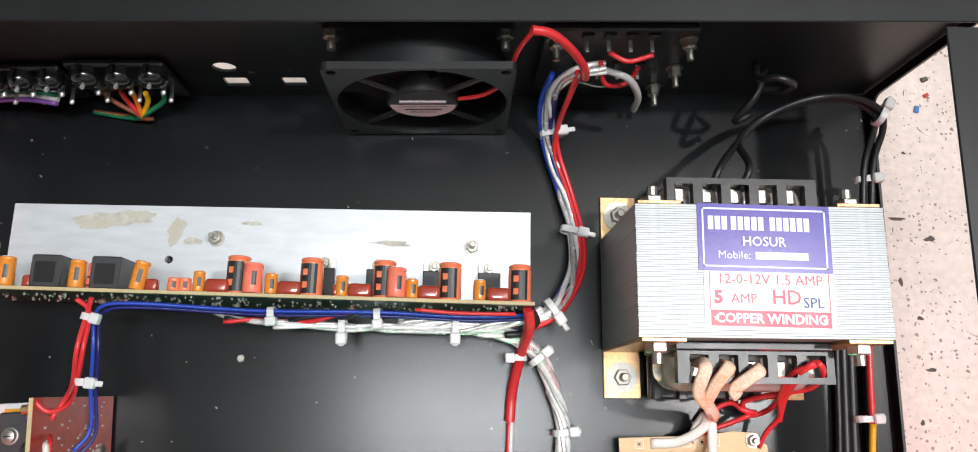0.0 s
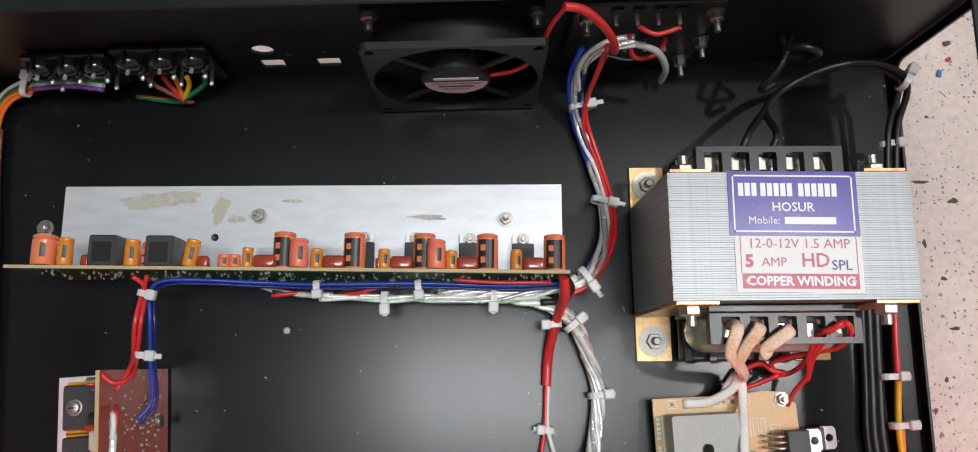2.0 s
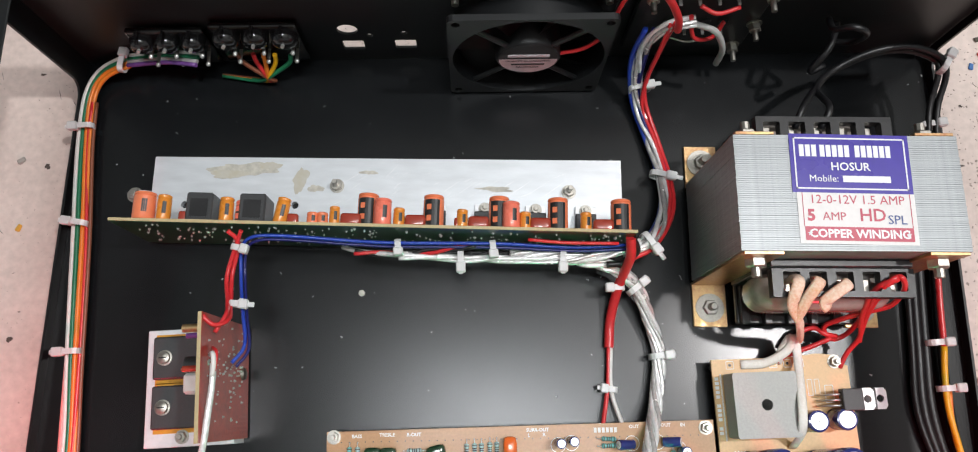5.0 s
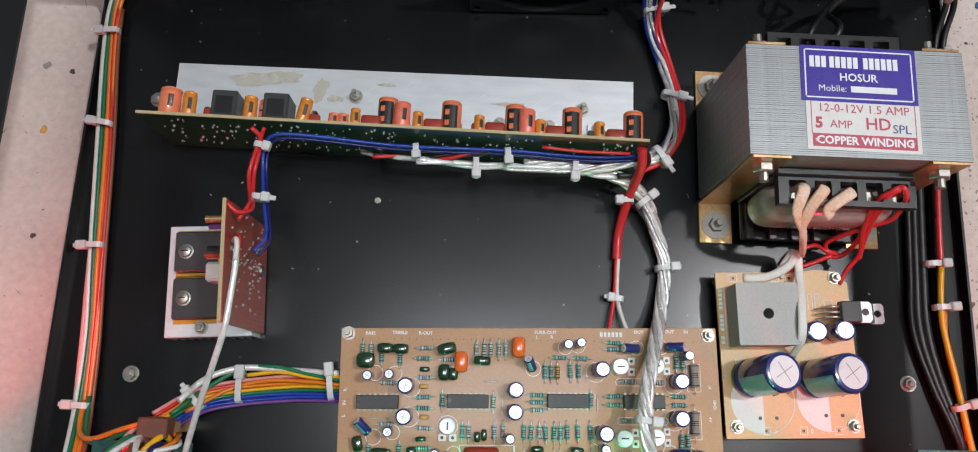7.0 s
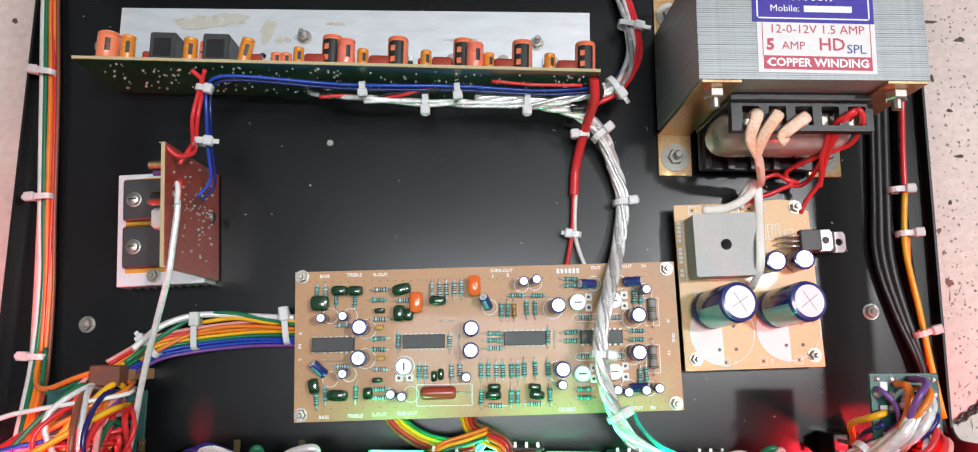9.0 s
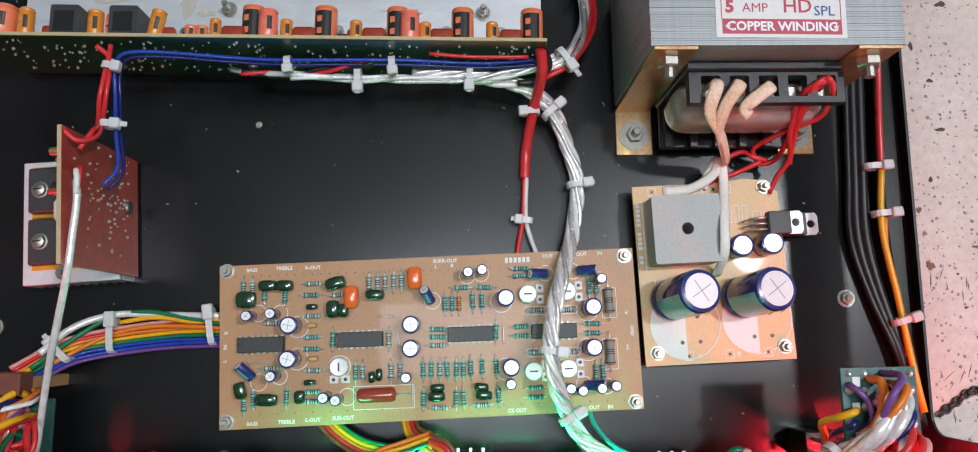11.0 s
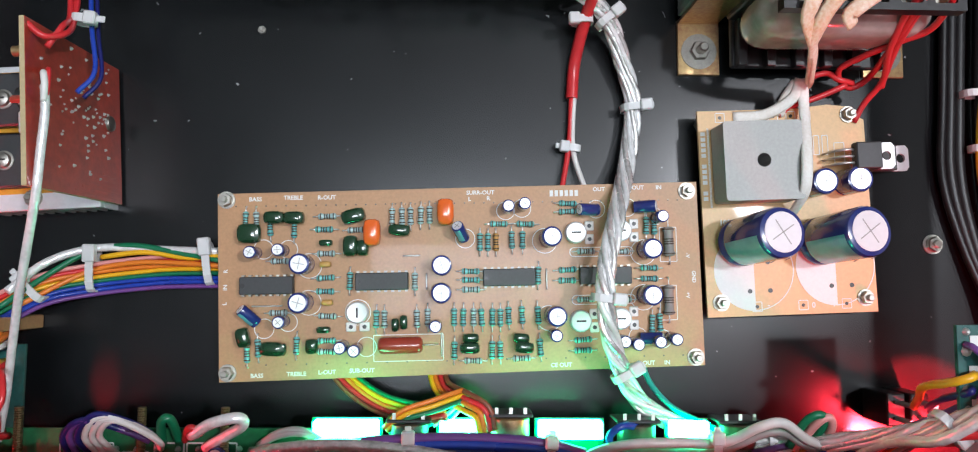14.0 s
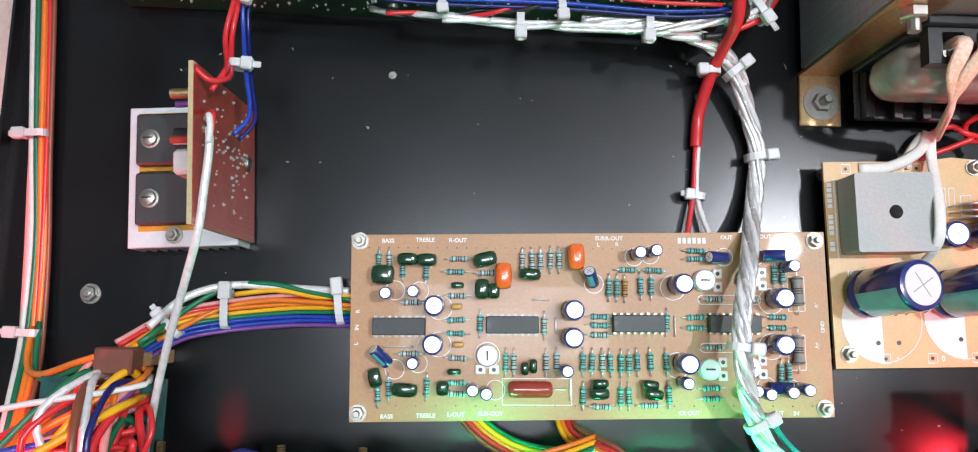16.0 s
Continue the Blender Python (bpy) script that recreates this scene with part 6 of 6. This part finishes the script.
part("loop_wire", tube(mm((-158, -50, 28), (-150, -46, 40), (-146, -54, 46), (-152, -64, 44), (-163, -62, 36)), 0.0010, 8), WIRE["red"], sw)
wire(sw, "navy", [(-188, -70, 42), (-172, -63, 52), (-158, -64, 50), (-150, -72, 42)], 1.6)

# ---- crumbs on the table ----
for x, y, c, s in ((0.262, 0.236, (0.08, 0.07, 0.05), 1.0), (0.262, 0.227, (0.45, 0.05, 0.03), 0.8), (0.256, 0.219, (0.05, 0.16, 0.40), 1.0), (-0.262, 0.118, (0.60, 0.32, 0.04), 1.0), (-0.266, 0.155, (0.30, 0.28, 0.25), 1.1)):
    bm = box(-0.0020 * s, 0.0020 * s, -0.0012 * s, 0.0012 * s, 0, 0.0010 * s, 0.0004)
    bmesh.ops.rotate(bm, verts=bm.verts[:3], cent=(0, 0, 0), matrix=Matrix.Rotation(0.4, 3, "Z"))
    tagged(part("plastic_crumb", bm, material("crumb_plastic", c, 0.6), m=pose(x, y, -0.0119, 0, 0, random.uniform(0, 90))), "tiny plastic offcut lying on the table", "crumb", "offcuts on the table")

# ---- marks on the table top and a short chain lying on it ----
bm = bmesh.new()
rng = random.Random(31)
for k in range(70):
    if k < 46:
        x, y, a, ln = rng.uniform(0.230, 0.300), rng.uniform(-0.075, 0.035), radians(rng.gauss(78, 16)), rng.uniform(0.003, 0.011)
    else:
        x, y, a, ln = rng.choice((-1, 1)) * rng.uniform(0.235, 0.300), rng.uniform(-0.05, 0.23), radians(rng.uniform(0, 180)), rng.uniform(0.002, 0.008)
    w = rng.uniform(0.00012, 0.00030)
    d, q = Vector((math.cos(a), math.sin(a), 0)), Vector((-math.sin(a), math.cos(a), 0))
    c = Vector((x, y, 0.00012))
    bm.faces.new([bm.verts.new(c + d * u * ln / 2 + q * v * w) for u, v in ((-1, 0), (0.1, -1), (1, 0), (-0.1, 1))])
tagged(part("scuff_marks", bm, GRIME, table, "fine dark scuff marks"), kind="stuff")
RUST = material("brown_stain", (0.20, 0.09, 0.06), 0.6, 0, 0.4, 600, 200, 0.3)
for cx, cy, rx, ry, seed, mt in ((0.239, 0.018, 0.0022, 0.0024, 41, RUST), (0.252, 0.014, 0.0008, 0.0006, 42, GRIME), (0.2545, -0.002, 0.0011, 0.0006, 43, GRIME), (0.262, 0.027, 0.002, 0.0008, 44, RUST),
                                 (0.240, 0.160, 0.0042, 0.0011, 45, GRIME), (0.256, 0.150, 0.0034, 0.0014, 46, GRIME), (0.247, 0.110, 0.0016, 0.0012, 47, GRIME), (0.239, 0.128, 0.0012, 0.0022, 48, GRIME),
                                 (-0.258, 0.060, 0.0016, 0.0016, 49, GRIME), (-0.252, 0.152, 0.0016, 0.0017, 50, GRIME), (-0.262, 0.205, 0.0014, 0.0008, 51, GRIME), (0.250, 0.085, 0.0030, 0.0010, 52, GRIME),
                                 (0.247, 0.195, 0.0014, 0.0007, 53, GRIME), (0.243, 0.060, 0.0012, 0.0014, 54, GRIME), (0.236, 0.045, 0.0011, 0.0018, 55, RUST)):
    part("dirt_spot", blot(cx, cy, rx, ry, seed), mt, table, m=pose(0, 0, 0.00010))
chain = thing("steel_chain", pose(0, 0, -0.0119), "short dark steel link chain lying on the table", "chain")
DARK_LINK = material("dark_steel_link", (0.10, 0.09, 0.085), 0.40, 0.8, 0.3, 500, 120, 0.2)
line = smooth_line(mm((236, -51.5, 0), (244, -46.5, 0), (251, -41.5, 0), (258, -39.5, 0), (268, -33, 0), (285, -24, 0), (306, -20, 0)), 3)
for k in range(len(line) - 1):
    p, q = line[k], line[k + 1]
    a, h = math.atan2(q.y - p.y, q.x - p.x), (q - p).length * 0.5 + 0.0007
    loop = [Vector((h * math.cos(t), 0.0017 * math.sin(t) * (1 if k % 2 else 0.55), 0.0009 + (0.0 if k % 2 else 0.0009 * (1 + math.sin(t))))) for t in [2 * math.pi * i / 16 for i in range(17)]]
    part("link", tube(loop, 0.00062, 6, raw=True), DARK_LINK, chain, m=Matrix.Translation((p + q) / 2) @ pose(0, 0, 0, 0, 0, math.degrees(a)))
